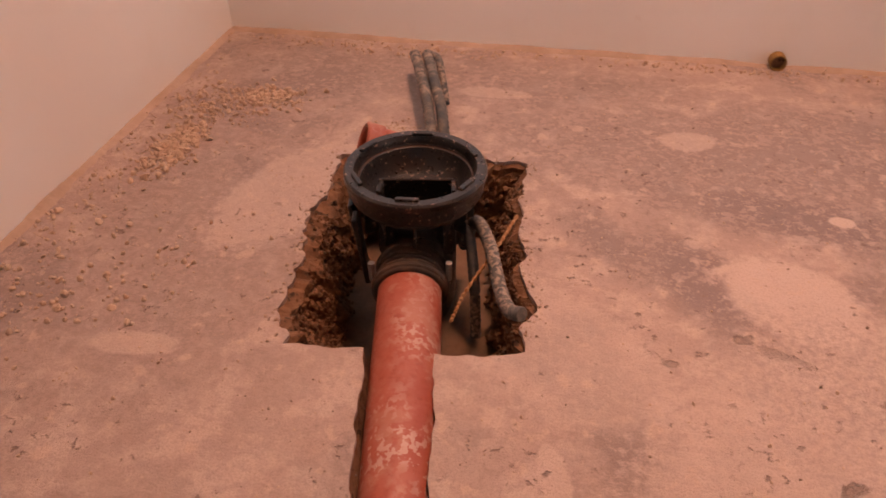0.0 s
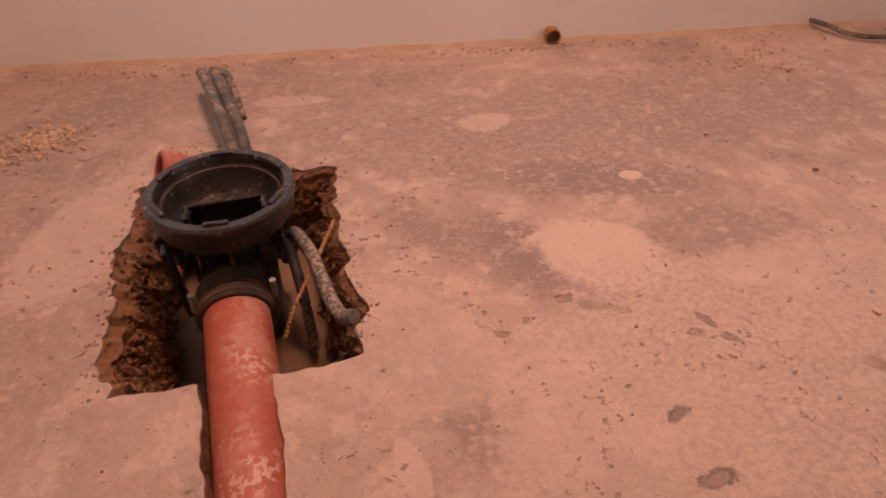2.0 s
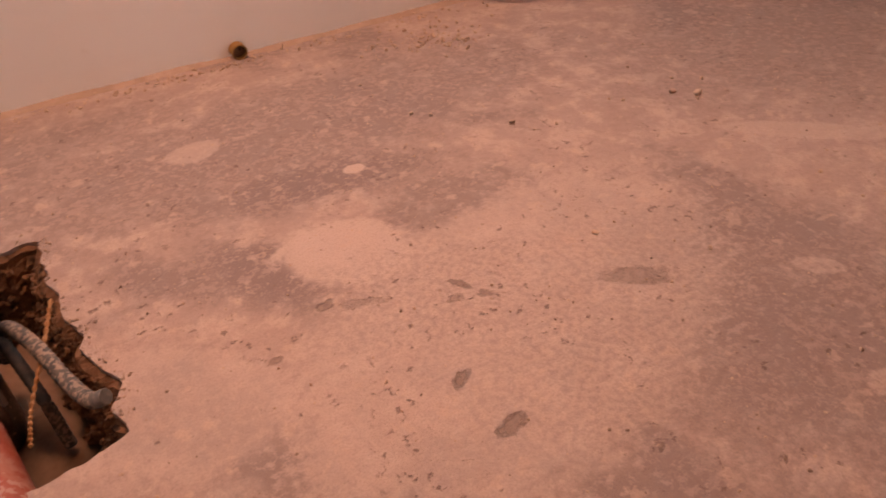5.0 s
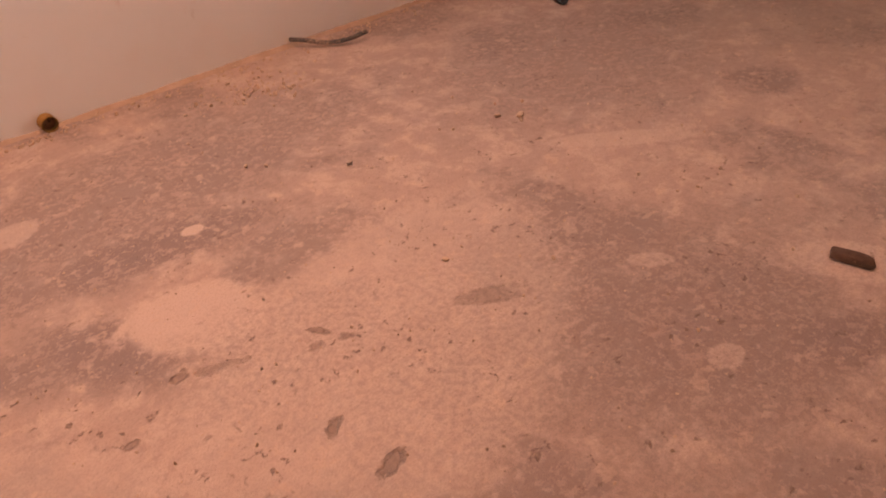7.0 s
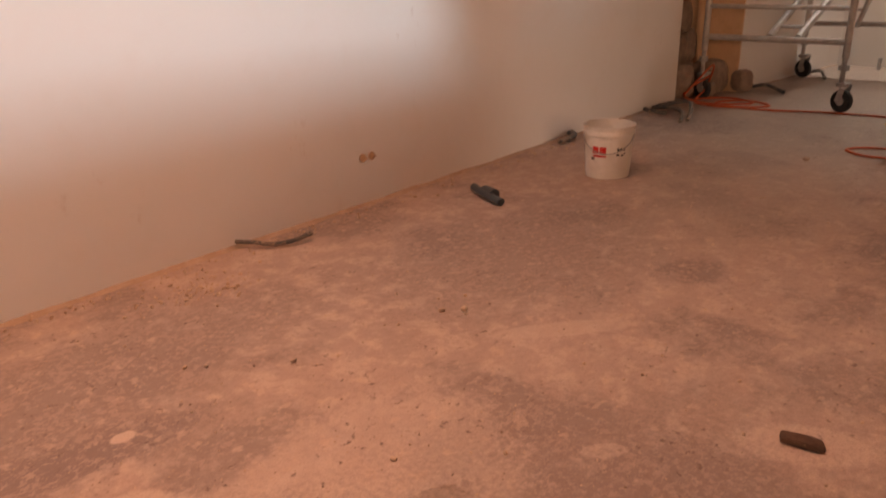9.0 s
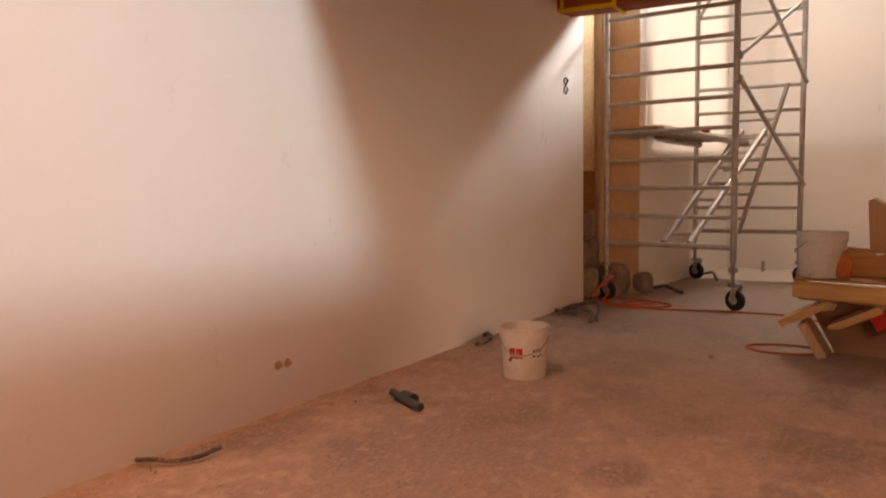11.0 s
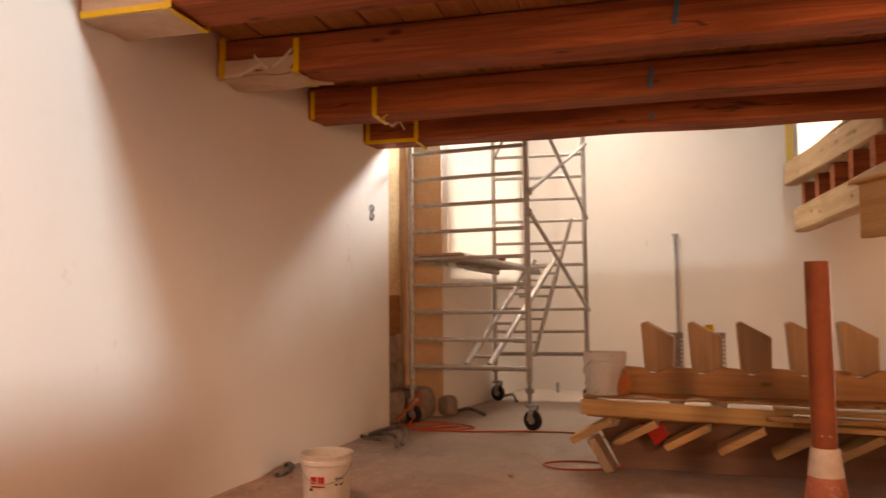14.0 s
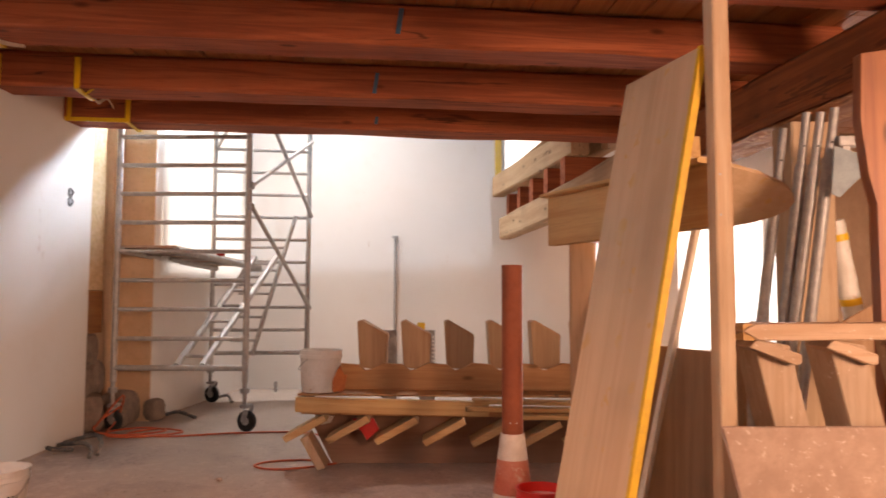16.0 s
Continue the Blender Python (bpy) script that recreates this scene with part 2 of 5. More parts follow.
def plaster_mat():
    """Smooth fresh plaster with faint trowel clouds."""
    m, nt, b, co = base_mat("plaster_white", 0.9)
    n1, n2 = noise_tex(nt, co, 0.9, 4, 0.5), noise_tex(nt, co, 5.0, 5, 0.55)
    col = mix_rgb(nt, (0.80, 0.765, 0.72), (0.78, 0.74, 0.69), ramp(nt, n1, 0.3, 0.7))
    col = mix_rgb(nt, col, (0.74, 0.67, 0.59), math_node(nt, "MULTIPLY", ramp(nt, n2, 0.5, 0.85), 0.35))
    mp = nt.nodes.new("ShaderNodeMapping")
    mp.inputs["Scale"].default_value = (5, 5, 2.2)
    nt.links.new(co, mp.inputs["Vector"])
    smear = ramp(nt, noise_tex(nt, mp.outputs[0], 1.0, 6, 0.7), 0.64, 0.74, 0.0, 0.4)
    col = mix_rgb(nt, col, (0.50, 0.34, 0.24), math_node(nt, "MULTIPLY", smear, ramp(nt, noise_tex(nt, co, 22.0, 4, 0.6), 0.45, 0.6)))
    nt.links.new(col, b.inputs["Base Color"])
    bump(nt, b, noise_tex(nt, co, 40.0, 5, 0.6), 0.08, 0.004)
    return m


M_FLOOR = floor_mat()
M_PLASTER = plaster_mat()
M_DIRTYPL = rough_mat("plaster_base_dirty", (0.46, 0.34, 0.27), (0.38, 0.275, 0.21), 8, 0.95, 0, 60, 0.6)
M_EARTH = rough_mat("broken_screed_earth", (0.13, 0.064, 0.036), (0.225, 0.118, 0.066), 22, 0.97, 0, 70, 1.0, ((0.06, 0.035, 0.022), 30, 0.56))
M_MUD = rough_mat("trodden_mud", (0.19, 0.112, 0.072), (0.14, 0.085, 0.055), 9, 0.8, 0, 50, 0.4)
M_BLACK = rough_mat("black_plastic_dusty", (0.013, 0.012, 0.012), (0.024, 0.02, 0.018), 14, 0.36, 0, 120, 0.15, ((0.34, 0.23, 0.17), 90, 0.60))
M_PIPE = rough_mat("pipe_red_brown", (0.31, 0.064, 0.036), (0.35, 0.095, 0.06), 9, 0.5, 0, 90, 0.2, ((0.36, 0.13, 0.09), 16, 0.56))
M_PIPE2 = rough_mat("pipe_brown", (0.27, 0.075, 0.035), (0.22, 0.06, 0.03), 5, 0.72, 0, 90, 0.1)
M_CABLE = rough_mat("cable_conduit_grey_blue", (0.065, 0.074, 0.078), (0.14, 0.125, 0.11), 20, 0.7, 0, 150, 0.3, ((0.32, 0.24, 0.19), 9, 0.56))
M_ORANGE = rough_mat("cable_orange", (0.55, 0.10, 0.03), (0.45, 0.08, 0.03), 9, 0.5)
M_BEAM = wood_mat("beam_stained", (0.44, 0.122, 0.052), (0.245, 0.060, 0.026), 1, 0.8, 0.8, True, 0.3, 1.0, 0.6)
M_BEAMX = wood_mat("girder_stained", (0.37, 0.115, 0.042), (0.22, 0.06, 0.023), 0, 0.8, 0.8, True, 0.3, 1.0, 0.5)
M_CEILBOARD = wood_mat("ceiling_boards", (0.52, 0.21, 0.08), (0.34, 0.115, 0.042), 0, 0.7, 0.6, True, 0.6)
M_RAWX = wood_mat("sawn_spruce_x", (0.68, 0.43, 0.20), (0.58, 0.33, 0.14), 0, 1.0, 0.75, True, 0.3)
M_RAWY = wood_mat("sawn_spruce_y", (0.68, 0.43, 0.22), (0.58, 0.33, 0.15), 1, 1.0, 0.75, True, 0.35)
M_RAWZ = wood_mat("sawn_spruce_z", (0.60, 0.43, 0.29), (0.52, 0.34, 0.21), 2, 1.0, 0.75, True, 0.3)
M_OLDX = wood_mat("weathered_spruce_x", (0.54, 0.36, 0.22), (0.44, 0.27, 0.155), 0, 0.8, 0.85, True, 0.3, 1.0, 0.8)
M_STAIRY = wood_mat("stair_wood_y", (0.52, 0.27, 0.125), (0.42, 0.195, 0.085), 1, 0.9, 0.6, True, 0.3)
M_MAUVEY = wood_mat("brown_mauve_board", (0.33, 0.185, 0.125), (0.28, 0.15, 0.10), 1, 0.6, 0.8, False, 0.1, 0.5)
M_ROUGHZ = wood_mat("rough_brown_board", (0.38, 0.21, 0.105), (0.29, 0.15, 0.07), 2, 0.9, 0.8, True, 0.2)
M_STAIRZ = wood_mat("stair_wood_z", (0.45, 0.27, 0.155), (0.37, 0.21, 0.115), 2, 0.9, 0.6, False, 0.35)
M_PANEL = wood_mat("shuttering_panel_face", (0.68, 0.48, 0.31), (0.61, 0.41, 0.25), 2, 0.55, 0.6, False, 0.1, 0.35)
M_YELLOW = rough_mat("yellow_paint", (0.75, 0.45, 0.03), (0.62, 0.36, 0.03), 18, 0.5, 0, 80, 0.2)
M_TAPE = rough_mat("yellow_tape", (0.80, 0.50, 0.02), (0.72, 0.43, 0.02), 12, 0.4, 0, 60, 0.1)
M_WTAPE = rough_mat("pale_tape", (0.72, 0.62, 0.5), (0.65, 0.55, 0.42), 12, 0.4, 0, 60, 0.1)
M_BTAPE = rough_mat("blue_tape", (0.05, 0.13, 0.2), (0.04, 0.1, 0.16), 12, 0.5, 0, 60, 0.1)
M_ALU = rough_mat("aluminium_worn", (0.52, 0.50, 0.47), (0.42, 0.40, 0.38), 16, 0.60, 0.6, 100, 0.08, ((0.45, 0.4, 0.36), 40, 0.66))
M_STEEL = rough_mat("galvanised_steel", (0.46, 0.45, 0.44), (0.36, 0.35, 0.34), 22, 0.60, 0.6, 90, 0.1)
M_RUBBER = rough_mat("black_rubber", (0.02, 0.02, 0.02), (0.035, 0.032, 0.03), 14, 0.75)
M_BUCKET = rough_mat("bucket_white_plastic", (0.72, 0.70, 0.66), (0.62, 0.58, 0.52), 6, 0.45, 0, 70, 0.08, ((0.5, 0.36, 0.27), 13, 0.66))
M_RED = rough_mat("red_plastic", (0.60, 0.02, 0.015), (0.5, 0.02, 0.015), 9, 0.4)
M_WHITE = rough_mat("white_dirty_band", (0.66, 0.58, 0.5), (0.55, 0.46, 0.38), 10, 0.5)
M_CONE = rough_mat("cone_faded_red", (0.50, 0.13, 0.075), (0.56, 0.2, 0.13), 8, 0.55, 0, 60, 0.1, ((0.6, 0.42, 0.33), 18, 0.6))
M_OSB = rough_mat("osb_board", (0.68, 0.47, 0.28), (0.56, 0.36, 0.19), 26, 0.7, 0, 60, 0.3, ((0.66, 0.45, 0.22), 34, 0.56))
M_CHIP = rough_mat("chipboard_dusty", (0.48, 0.33, 0.245), (0.41, 0.27, 0.20), 14, 0.8, 0, 70, 0.25, ((0.66, 0.53, 0.44), 40, 0.60))
M_CLAY = rough_mat("clay_reveal", (0.68, 0.46, 0.29), (0.62, 0.40, 0.245), 4, 0.9, 0, 50, 0.3)
# brown of the unseen south wall, picked to warm the bounced light
M_UNSEENWALL = rough_mat("unseen_wall_brown", (0.46, 0.23, 0.12), (0.40, 0.19, 0.095), 3, 0.95, 0, 50, 0.3)
M_STONE = rough_mat("rubble_stone", (0.30, 0.22, 0.17), (0.22, 0.16, 0.125), 12, 0.95, 0, 60, 0.6)
M_RUBBLEDARK = rough_mat("dark_crumbly_block", (0.10, 0.058, 0.042), (0.065, 0.04, 0.03), 30, 0.95, 0, 90, 0.8, ((0.2, 0.12, 0.08), 60, 0.6))
M_CRUMB = rough_mat("plaster_crumbs", (0.55, 0.41, 0.31), (0.46, 0.33, 0.245), 20, 0.95, 0, 80, 0.5)
M_MASKPAPER = rough_mat("masking_film", (0.60, 0.44, 0.32), (0.52, 0.37, 0.26), 10, 0.4, 0, 25, 0.5)


def splatter(mat, color=(0.72, 0.6, 0.5), scale=55.0, lo=0.64):
    """Adds drops and smears of plaster to a wood."""
    nt = mat.node_tree
    b = nt.nodes["Principled BSDF"]
    co = nt.nodes.new("ShaderNodeTexCoord").outputs["Object"]
    src = b.inputs["Base Color"].links[0].from_socket
    f = ramp(nt, noise_tex(nt, co, scale, 3, 0.55), lo, lo + 0.04, 0.0, 0.8)
    g = math_node(nt, "MULTIPLY", f, ramp(nt, noise_tex(nt, co, 5.0, 3, 0.5), 0.42, 0.6))
    nt.links.new(mix_rgb(nt, src, color, g), b.inputs["Base Color"])
    return mat


M_TREADZ = splatter(wood_mat("tread_wood_z", (0.58, 0.41, 0.29), (0.50, 0.33, 0.21), 2, 1.0, 0.75, False, 0.3))
M_TREADY = splatter(wood_mat("tread_wood_y", (0.58, 0.40, 0.28), (0.50, 0.32, 0.20), 1, 1.0, 0.75, True, 0.3))
splatter(M_PANEL, (0.62, 0.37, 0.14), 9.0, 0.60)
splatter(M_PIPE, (0.46, 0.30, 0.25), 60.0, 0.52)
splatter(M_PIPE, (0.38, 0.16, 0.115), 11.0, 0.54)
splatter(M_CABLE, (0.36, 0.28, 0.23), 90.0, 0.50)
M_BLACKDUST = rough_mat("black_plastic_mud", (0.085, 0.055, 0.04), (0.03, 0.024, 0.02), 18, 0.7, 0, 100, 0.4, ((0.30, 0.2, 0.14), 60, 0.64))


# ---- builders ----
def part(name, bm, material, parent=None, label="", m=None, smooth=False):
    """Links a bmesh as one mesh object, under a thing or a part."""
    me = bpy.data.meshes.new(name)
    bmesh.ops.recalc_face_normals(bm, faces=bm.faces)
    for f in bm.faces:
        f.smooth = smooth
    bm.to_mesh(me)
    bm.free()
    for mat in material if isinstance(material, (list, tuple)) else (material,):
        me.materials.append(mat)
    ob = new(name, me)
    if smooth:
        me.set_sharp_from_angle(angle=radians(40))
    ob.parent = parent
    if m is not None:
        ob.matrix_basis = m
    if label:
        ob["label"] = label
    return ob


def thing(name, m, label, category, group=""):
    return tagged(place(new(name), m), label, category, group)


def place(ob, m):
    ob.matrix_basis = m
    return ob


def box(w, d, h, bevel=0.004, at=(0, 0, 0), bm=None, wob=0.0):
    """A block centred on at, with softened edges; wob bends its faces a little."""
    bm = bm or bmesh.new()
    r = bmesh.ops.create_cube(bm, size=1, matrix=Matrix.Translation(at) @ Matrix.Diagonal((w, d, h, 1)))
    vs = r["verts"]
    if bevel:
        es = list({e for v in vs for e in v.link_edges})
        bmesh.ops.bevel(bm, geom=es, offset=min(bevel, 0.4 * min(w, d, h)), segments=1, affect="EDGES")
    return bm


def timber(length, a, b, axis, seed, bevel=0.012, wob=0.006):
    """A hewn timber along one axis, its faces and edges slightly uneven."""
    rnd = random.Random(seed)
    bm = bmesh.new()
    n = max(4, int(length / 0.25))
    prof = [(-a / 2 + bevel, -b / 2), (a / 2 - bevel, -b / 2), (a / 2, -b / 2 + bevel), (a / 2, b / 2 - bevel),
            (a / 2 - bevel, b / 2), (-a / 2 + bevel, b / 2), (-a / 2, b / 2 - bevel), (-a / 2, -b / 2 + bevel)]
    rings = []
    for i in range(n + 1):
        t = -length / 2 + length * i / n
        ring = []
        for k, (u, v) in enumerate(prof):
            q = Vector((t * 1.3, k * 2.1, seed))
            u2, v2 = u + wob * noise.noise(q), v + wob * noise.noise(q + Vector((9, 4, 1)))
            ring.append(bm.verts.new({0: (t, u2, v2), 1: (u2, t, v2), 2: (u2, v2, t)}[axis]))
        rings.append(ring)
    for r0, r1 in zip(rings, rings[1:]):
        for k in range(8):
            bm.faces.new((r0[k], r0[(k + 1) % 8], r1[(k + 1) % 8], r1[k]))
    bm.faces.new(rings[0])
    bm.faces.new(rings[-1])
    return bm


def lathe(profile, seg=40, bm=None, m=Matrix()):
    """A turned body round z from (radius, height) pairs; open ends stay open."""
    bm = bm or bmesh.new()
    rings = [[bm.verts.new(m @ Vector((r * math.cos(2 * math.pi * k / seg), r * math.sin(2 * math.pi * k / seg), z))) for k in range(seg)] for r, z in profile]
    for a, b in zip(rings, rings[1:]):
        for k in range(seg):
            bm.faces.new((a[k], a[(k + 1) % seg], b[(k + 1) % seg], b[k]))
    return bm


def sweep(points, r, seg=8, bm=None, ridge=0.0, caps=True):
    """A round rod or cable along points; ridge gives corrugation."""
    bm = bm or bmesh.new()
    pts = [Vector(p) for p in points]
    rings, up = [], Vector((0, 0, 1))
    for i, p in enumerate(pts):
        t = (pts[min(i + 1, len(pts) - 1)] - pts[max(i - 1, 0)]).normalized()
        a = t.cross(up if abs(t.z) < 0.9 else Vector((1, 0, 0))).normalized()
        b = t.cross(a)
        rr = r * (1 + (ridge if i % 2 else -ridge))
        rings.append([bm.verts.new(p + rr * (math.cos(2 * math.pi * k / seg) * a + math.sin(2 * math.pi * k / seg) * b)) for k in range(seg)])
    for a, b in zip(rings, rings[1:]):
        for k in range(seg):
            bm.faces.new((a[k], a[(k + 1) % seg], b[(k + 1) % seg], b[k]))
    if caps:
        bm.faces.new(rings[0])
        bm.faces.new(rings[-1])
    return bm


def curve_pts(ctrl, n=24):
    """A smooth line through control points."""
    c = [Vector(p) for p in ctrl]
    c = [2 * c[0] - c[1]] + c + [2 * c[-1] - c[-2]]
    out = []
    for i in range(1, len(c) - 2):
        for k in range(n):
            t = k / n
            p0, p1, p2, p3 = c[i - 1:i + 3]
            out.append(0.5 * ((2 * p1) + (p2 - p0) * t + (2 * p0 - 5 * p1 + 4 * p2 - p3) * t * t + (3 * p1 - p0 - 3 * p2 + p3) * t ** 3))
    return out + [c[-2]]


def prism(outline, h, bm=None, m=Matrix()):
    """An outline in x, y raised to a plate of thickness h."""
    bm = bm or bmesh.new()
    lo = [bm.verts.new(m @ Vector((x, y, 0))) for x, y in outline]
    hi = [bm.verts.new(m @ Vector((x, y, h))) for x, y in outline]
    n = len(lo)
    bm.faces.new(lo)
    bm.faces.new(hi)
    for k in range(n):
        bm.faces.new((lo[k], lo[(k + 1) % n], hi[(k + 1) % n], hi[k]))
    return bm


def slab(us, vs, holes, lo, hi, plane, bm=None):
    """Blocks over a grid of us and vs, but for the cells inside holes: a wall or ceiling with openings. plane: 'x', 'y' or 'z', the axis of its thickness."""
    bm = bm or bmesh.new()
    us = sorted(set(us) | {h[0] for h in holes} | {h[1] for h in holes})
    vs = sorted(set(vs) | {h[2] for h in holes} | {h[3] for h in holes})
    for u0, u1 in zip(us, us[1:]):
        for v0, v1 in zip(vs, vs[1:]):
            cu, cv = (u0 + u1) / 2, (v0 + v1) / 2
            if any(h[0] < cu < h[1] and h[2] < cv < h[3] for h in holes):
                continue
            t, c = (lo + hi) / 2, hi - lo
            at = {"x": (t, cu, cv), "y": (cu, t, cv), "z": (cu, cv, t)}[plane]
            sz = {"x": (c, u1 - u0, v1 - v0), "y": (u1 - u0, c, v1 - v0), "z": (u1 - u0, v1 - v0, c)}[plane]
            box(*sz, 0, at, bm)
    bmesh.ops.remove_doubles(bm, verts=bm.verts, dist=1e-4)
    return bm


def structure(name, bm, mat, label, category, smooth=False):
    return tagged(part(name, bm, mat, None, "", None, smooth), label, category, kind="structure")


# ---- floor with the broken-out pit and the pipe slot ----
DRAIN = pose(-0.424, 1.480, 0, 0, 0, 10.4)      # drain's frame: its y runs away along the pipe
NORTH, WEST, EAST, SOUTH, TOP = 2.687, -1.465, 9.15, -5.0, 4.95


def jag(x, y, k=0.02, s=9.0):
    q = Vector((x * s, y * s, 3.3))
    return x + k * noise.noise(q), y + k * noise.noise(q + Vector((5, 7, 2)))


def pit_loop():
    """The pit's broken rim, counter-clockwise from the slot's near left end."""
    corners = [(-0.060, -2.4), (0.010, -2.4), (0.052, -0.43), (0.245, -0.432), (0.255, -0.2), (0.285, 0.1), (0.30, 0.34), (0.12, 0.39),
               (-0.10, 0.40), (-0.25, 0.385), (-0.275, 0.15), (-0.285, -0.1), (-0.30, -0.30), (-0.285, -0.405), (-0.104, -0.415)]
    out = []
    for (x0, y0), (x1, y1) in zip(corners, corners[1:] + corners[:1]):
        n = max(1, int(math.hypot(x1 - x0, y1 - y0) / 0.012))
        for i in range(n):
            x, y = x0 + (x1 - x0) * i / n, y0 + (y1 - y0) * i / n
            a, b = jag(x, y, 0.035 if y > -0.40 else 0.010)
            out.append(jag(a, b, 0.016 if y > -0.40 else 0.007, 34.0))
    return out


LOOP = pit_loop()


def build_floor():
    bm = bmesh.new()
    inner = [bm.verts.new(DRAIN @ Vector((x, y, 0))) for x, y in LOOP]
    outer = [bm.verts.new((x, y, 0)) for x, y in ((WEST - 0.3, SOUTH - 0.3), (EAST + 0.3, SOUTH - 0.3), (EAST + 0.3, 3.3), (WEST - 0.3, 3.3))]
    es = [bm.edges.new((l[i], l[(i + 1) % len(l)])) for l in (inner, outer) for i in range(len(l))]
    bmesh.ops.triangle_fill(bm, edges=es, use_beauty=True, use_dissolve=False)
    for f in bm.faces:
        if f.normal.z < 0:
            f.normal_flip()
    # slab edge of the screed, and the slot's bed
    low = [bm.verts.new(DRAIN @ Vector((x * 1.01, y, -0.05 - 0.015 * noise.noise(Vector((x * 30, y * 30, 1)))))) for x, y in LOOP]
    n = len(inner)
    for i in range(n):
        bm.faces.new((inner[i], inner[(i + 1) % n], low[(i + 1) % n], low[i]))
    return structure("floor", bm, M_FLOOR, "dusty pinkish screed floor with stains, pits and pale patches", "floor")


build_floor()


def build_pit():
    """Crumbling earth sides and a muddy bed below the screed."""
    bm = bmesh.new()
    rows, levels = [], 24
    n = len(LOOP)
    for j in range(levels):
        t = j / (levels - 1)
        row = []
        for x, y in LOOP:
            z = -0.012 - 0.27 * t if y > -0.45 else -0.012 - 0.14 * t
            q = Vector((x * 16, y * 16, t * 5))
            lump = 0.10 * noise.fractal(q * 0.9, 0.75, 2.1, 6) * min(1, 0.3 + 3 * t)
            shrink = 0.90 - 0.16 * min(1, 1.6 * t) + lump if y > -0.40 else 1.0 - 0.25 * t
            if x > 0.22 and y > -0.4:
                shrink += 0.05
            row.append(bm.verts.new(DRAIN @ Vector((x * (shrink if j else 1.005), (y * (0.5 + 0.5 * shrink) if y > -0.45 else y) if j else y, z + 0.014 * noise.fractal(q * 1.7, 0.8, 2.0, 4)))))
        rows.append(row)
    for a, b in zip(rows, rows[1:]):
        for i in range(n):
            bm.faces.new((a[i], a[(i + 1) % n], b[(i + 1) % n], b[i]))
    structure("pit_side", bm, M_EARTH, "crumbling earth side of the broken-out drain pit", "pit")
    bm = bmesh.new()
    g = bmesh.ops.create_grid(bm, x_segments=40, y_segments=60, size=0.5)
    for v in g["verts"]:
        x, y = v.co.x * 0.75, v.co.y * 1.05
        v.co = DRAIN @ Vector((x, y, -0.25 + 0.02 * noise.noise(Vector((x * 8, y * 8, 4))) + 0.07 * max(0, abs(x) - 0.24) * 6))
    structure("pit_bed", bm, M_MUD, "damp muddy bed of the drain pit", "pit", True)
    bm = box(0.24, 2.0, 0.02, 0, (-0.01, -1.42, -0.13))
    bm.transform(DRAIN)
    structure("slot_bed", bm, M_EARTH, "earth bed of the pipe slot in the screed", "pit")


build_pit()

# ---- walls ----
OSB_X0, OSB_X1 = 6.06, 6.93
bm = slab([WEST - 0.3, OSB_X0], [0, TOP], [], NORTH, NORTH + 0.32, "y")
structure("wall_north", bm, M_PLASTER, "freshly plastered white wall, warm in the shade", "wall")
bm = slab([SOUTH, NORTH], [0, TOP], [], WEST - 0.3, WEST, "x")
structure("wall_west", bm, M_PLASTER, "white plastered wall meeting the long wall", "wall")
# beyond the boarded doorway the wall stands a little inwards, with a window behind film
FARN = pose(6.93, 2.43, 0, 0, 0, -5.5)
# opening widened past the film, its glow standing for brightly lit wall
SHEET = (0.0, 2.06, 1.36, 3.4)
bm = slab([-0.13, 2.6], [0, TOP], [SHEET], 0, 0.5, "y")
bm.transform(FARN)
structure("wall_north_far", bm, M_PLASTER, "plastered wall beyond the doorway with a window opening", "wall")
bm = box(0.02, 0.36, TOP, 0, (-0.142, 0.18, TOP / 2))
bm.transform(FARN)
structure("door_reveal", bm, M_CLAY, "brown clay-plastered reveal of the doorway", "wall")
bm = box(OSB_X1 - OSB_X0, 0.12, TOP, 0, ((OSB_X0 + OSB_X1) / 2, 3.09, TOP / 2))
structure("door_backing", bm, M_PLASTER, "plastered wall behind the boarded doorway", "wall")
bm = timber(TOP, 0.26, 0.22, 2, 23, 0.025, 0.012)
bm.transform(pose(6.69, 2.85, TOP / 2))
structure("door_jamb", bm, M_CLAY, "rounded clay-plastered jamb of the old doorway", "wall", True)
GLASS = (-4.9, -3.15, 0.42, 2.25)
UPWIN = (-1.55, -0.96, 2.55, 3.6)
bm = slab([SOUTH - 0.3, 3.3], [0, TOP], [GLASS, UPWIN], EAST, EAST + 0.35, "x")
structure("wall_east", bm, M_PLASTER, "tall white gable wall with windows", "wall")
# unseen south wall and its opening are added; the brown warms the bounce
SOUTH_GAP = (0.1, 2.3, 0.85, 2.15)
bm = slab([WEST - 0.3, EAST + 0.3], [0, TOP], [SOUTH_GAP], SOUTH - 0.35, SOUTH, "y")
structure("wall_south", bm, M_UNSEENWALL, "unseen brown wall added to warm the bounced light", "wall")
# unseen ceiling added to enclose the light; wooden so that its bounce is warm
bm = slab([WEST - 0.3, EAST + 0.35], [SOUTH - 0.35, 3.3], [(0.9, 2.0, -2.4, -1.6), (0.0, 1.2, 1.4, 2.4), (7.9, 8.9, 0.8, 2.0)], TOP, TOP + 0.2, "z")
structure("ceiling_upper", bm, M_CEILBOARD, "unseen wooden upper ceiling added for warm bounce, with openings at the lamps", "ceiling")
# unseen slab added overhead; its edge cuts the near lamp's light off the low wall
bm = slab([WEST, 2.5], [SOUTH, 0.36], [], 2.62, 2.74, "z")
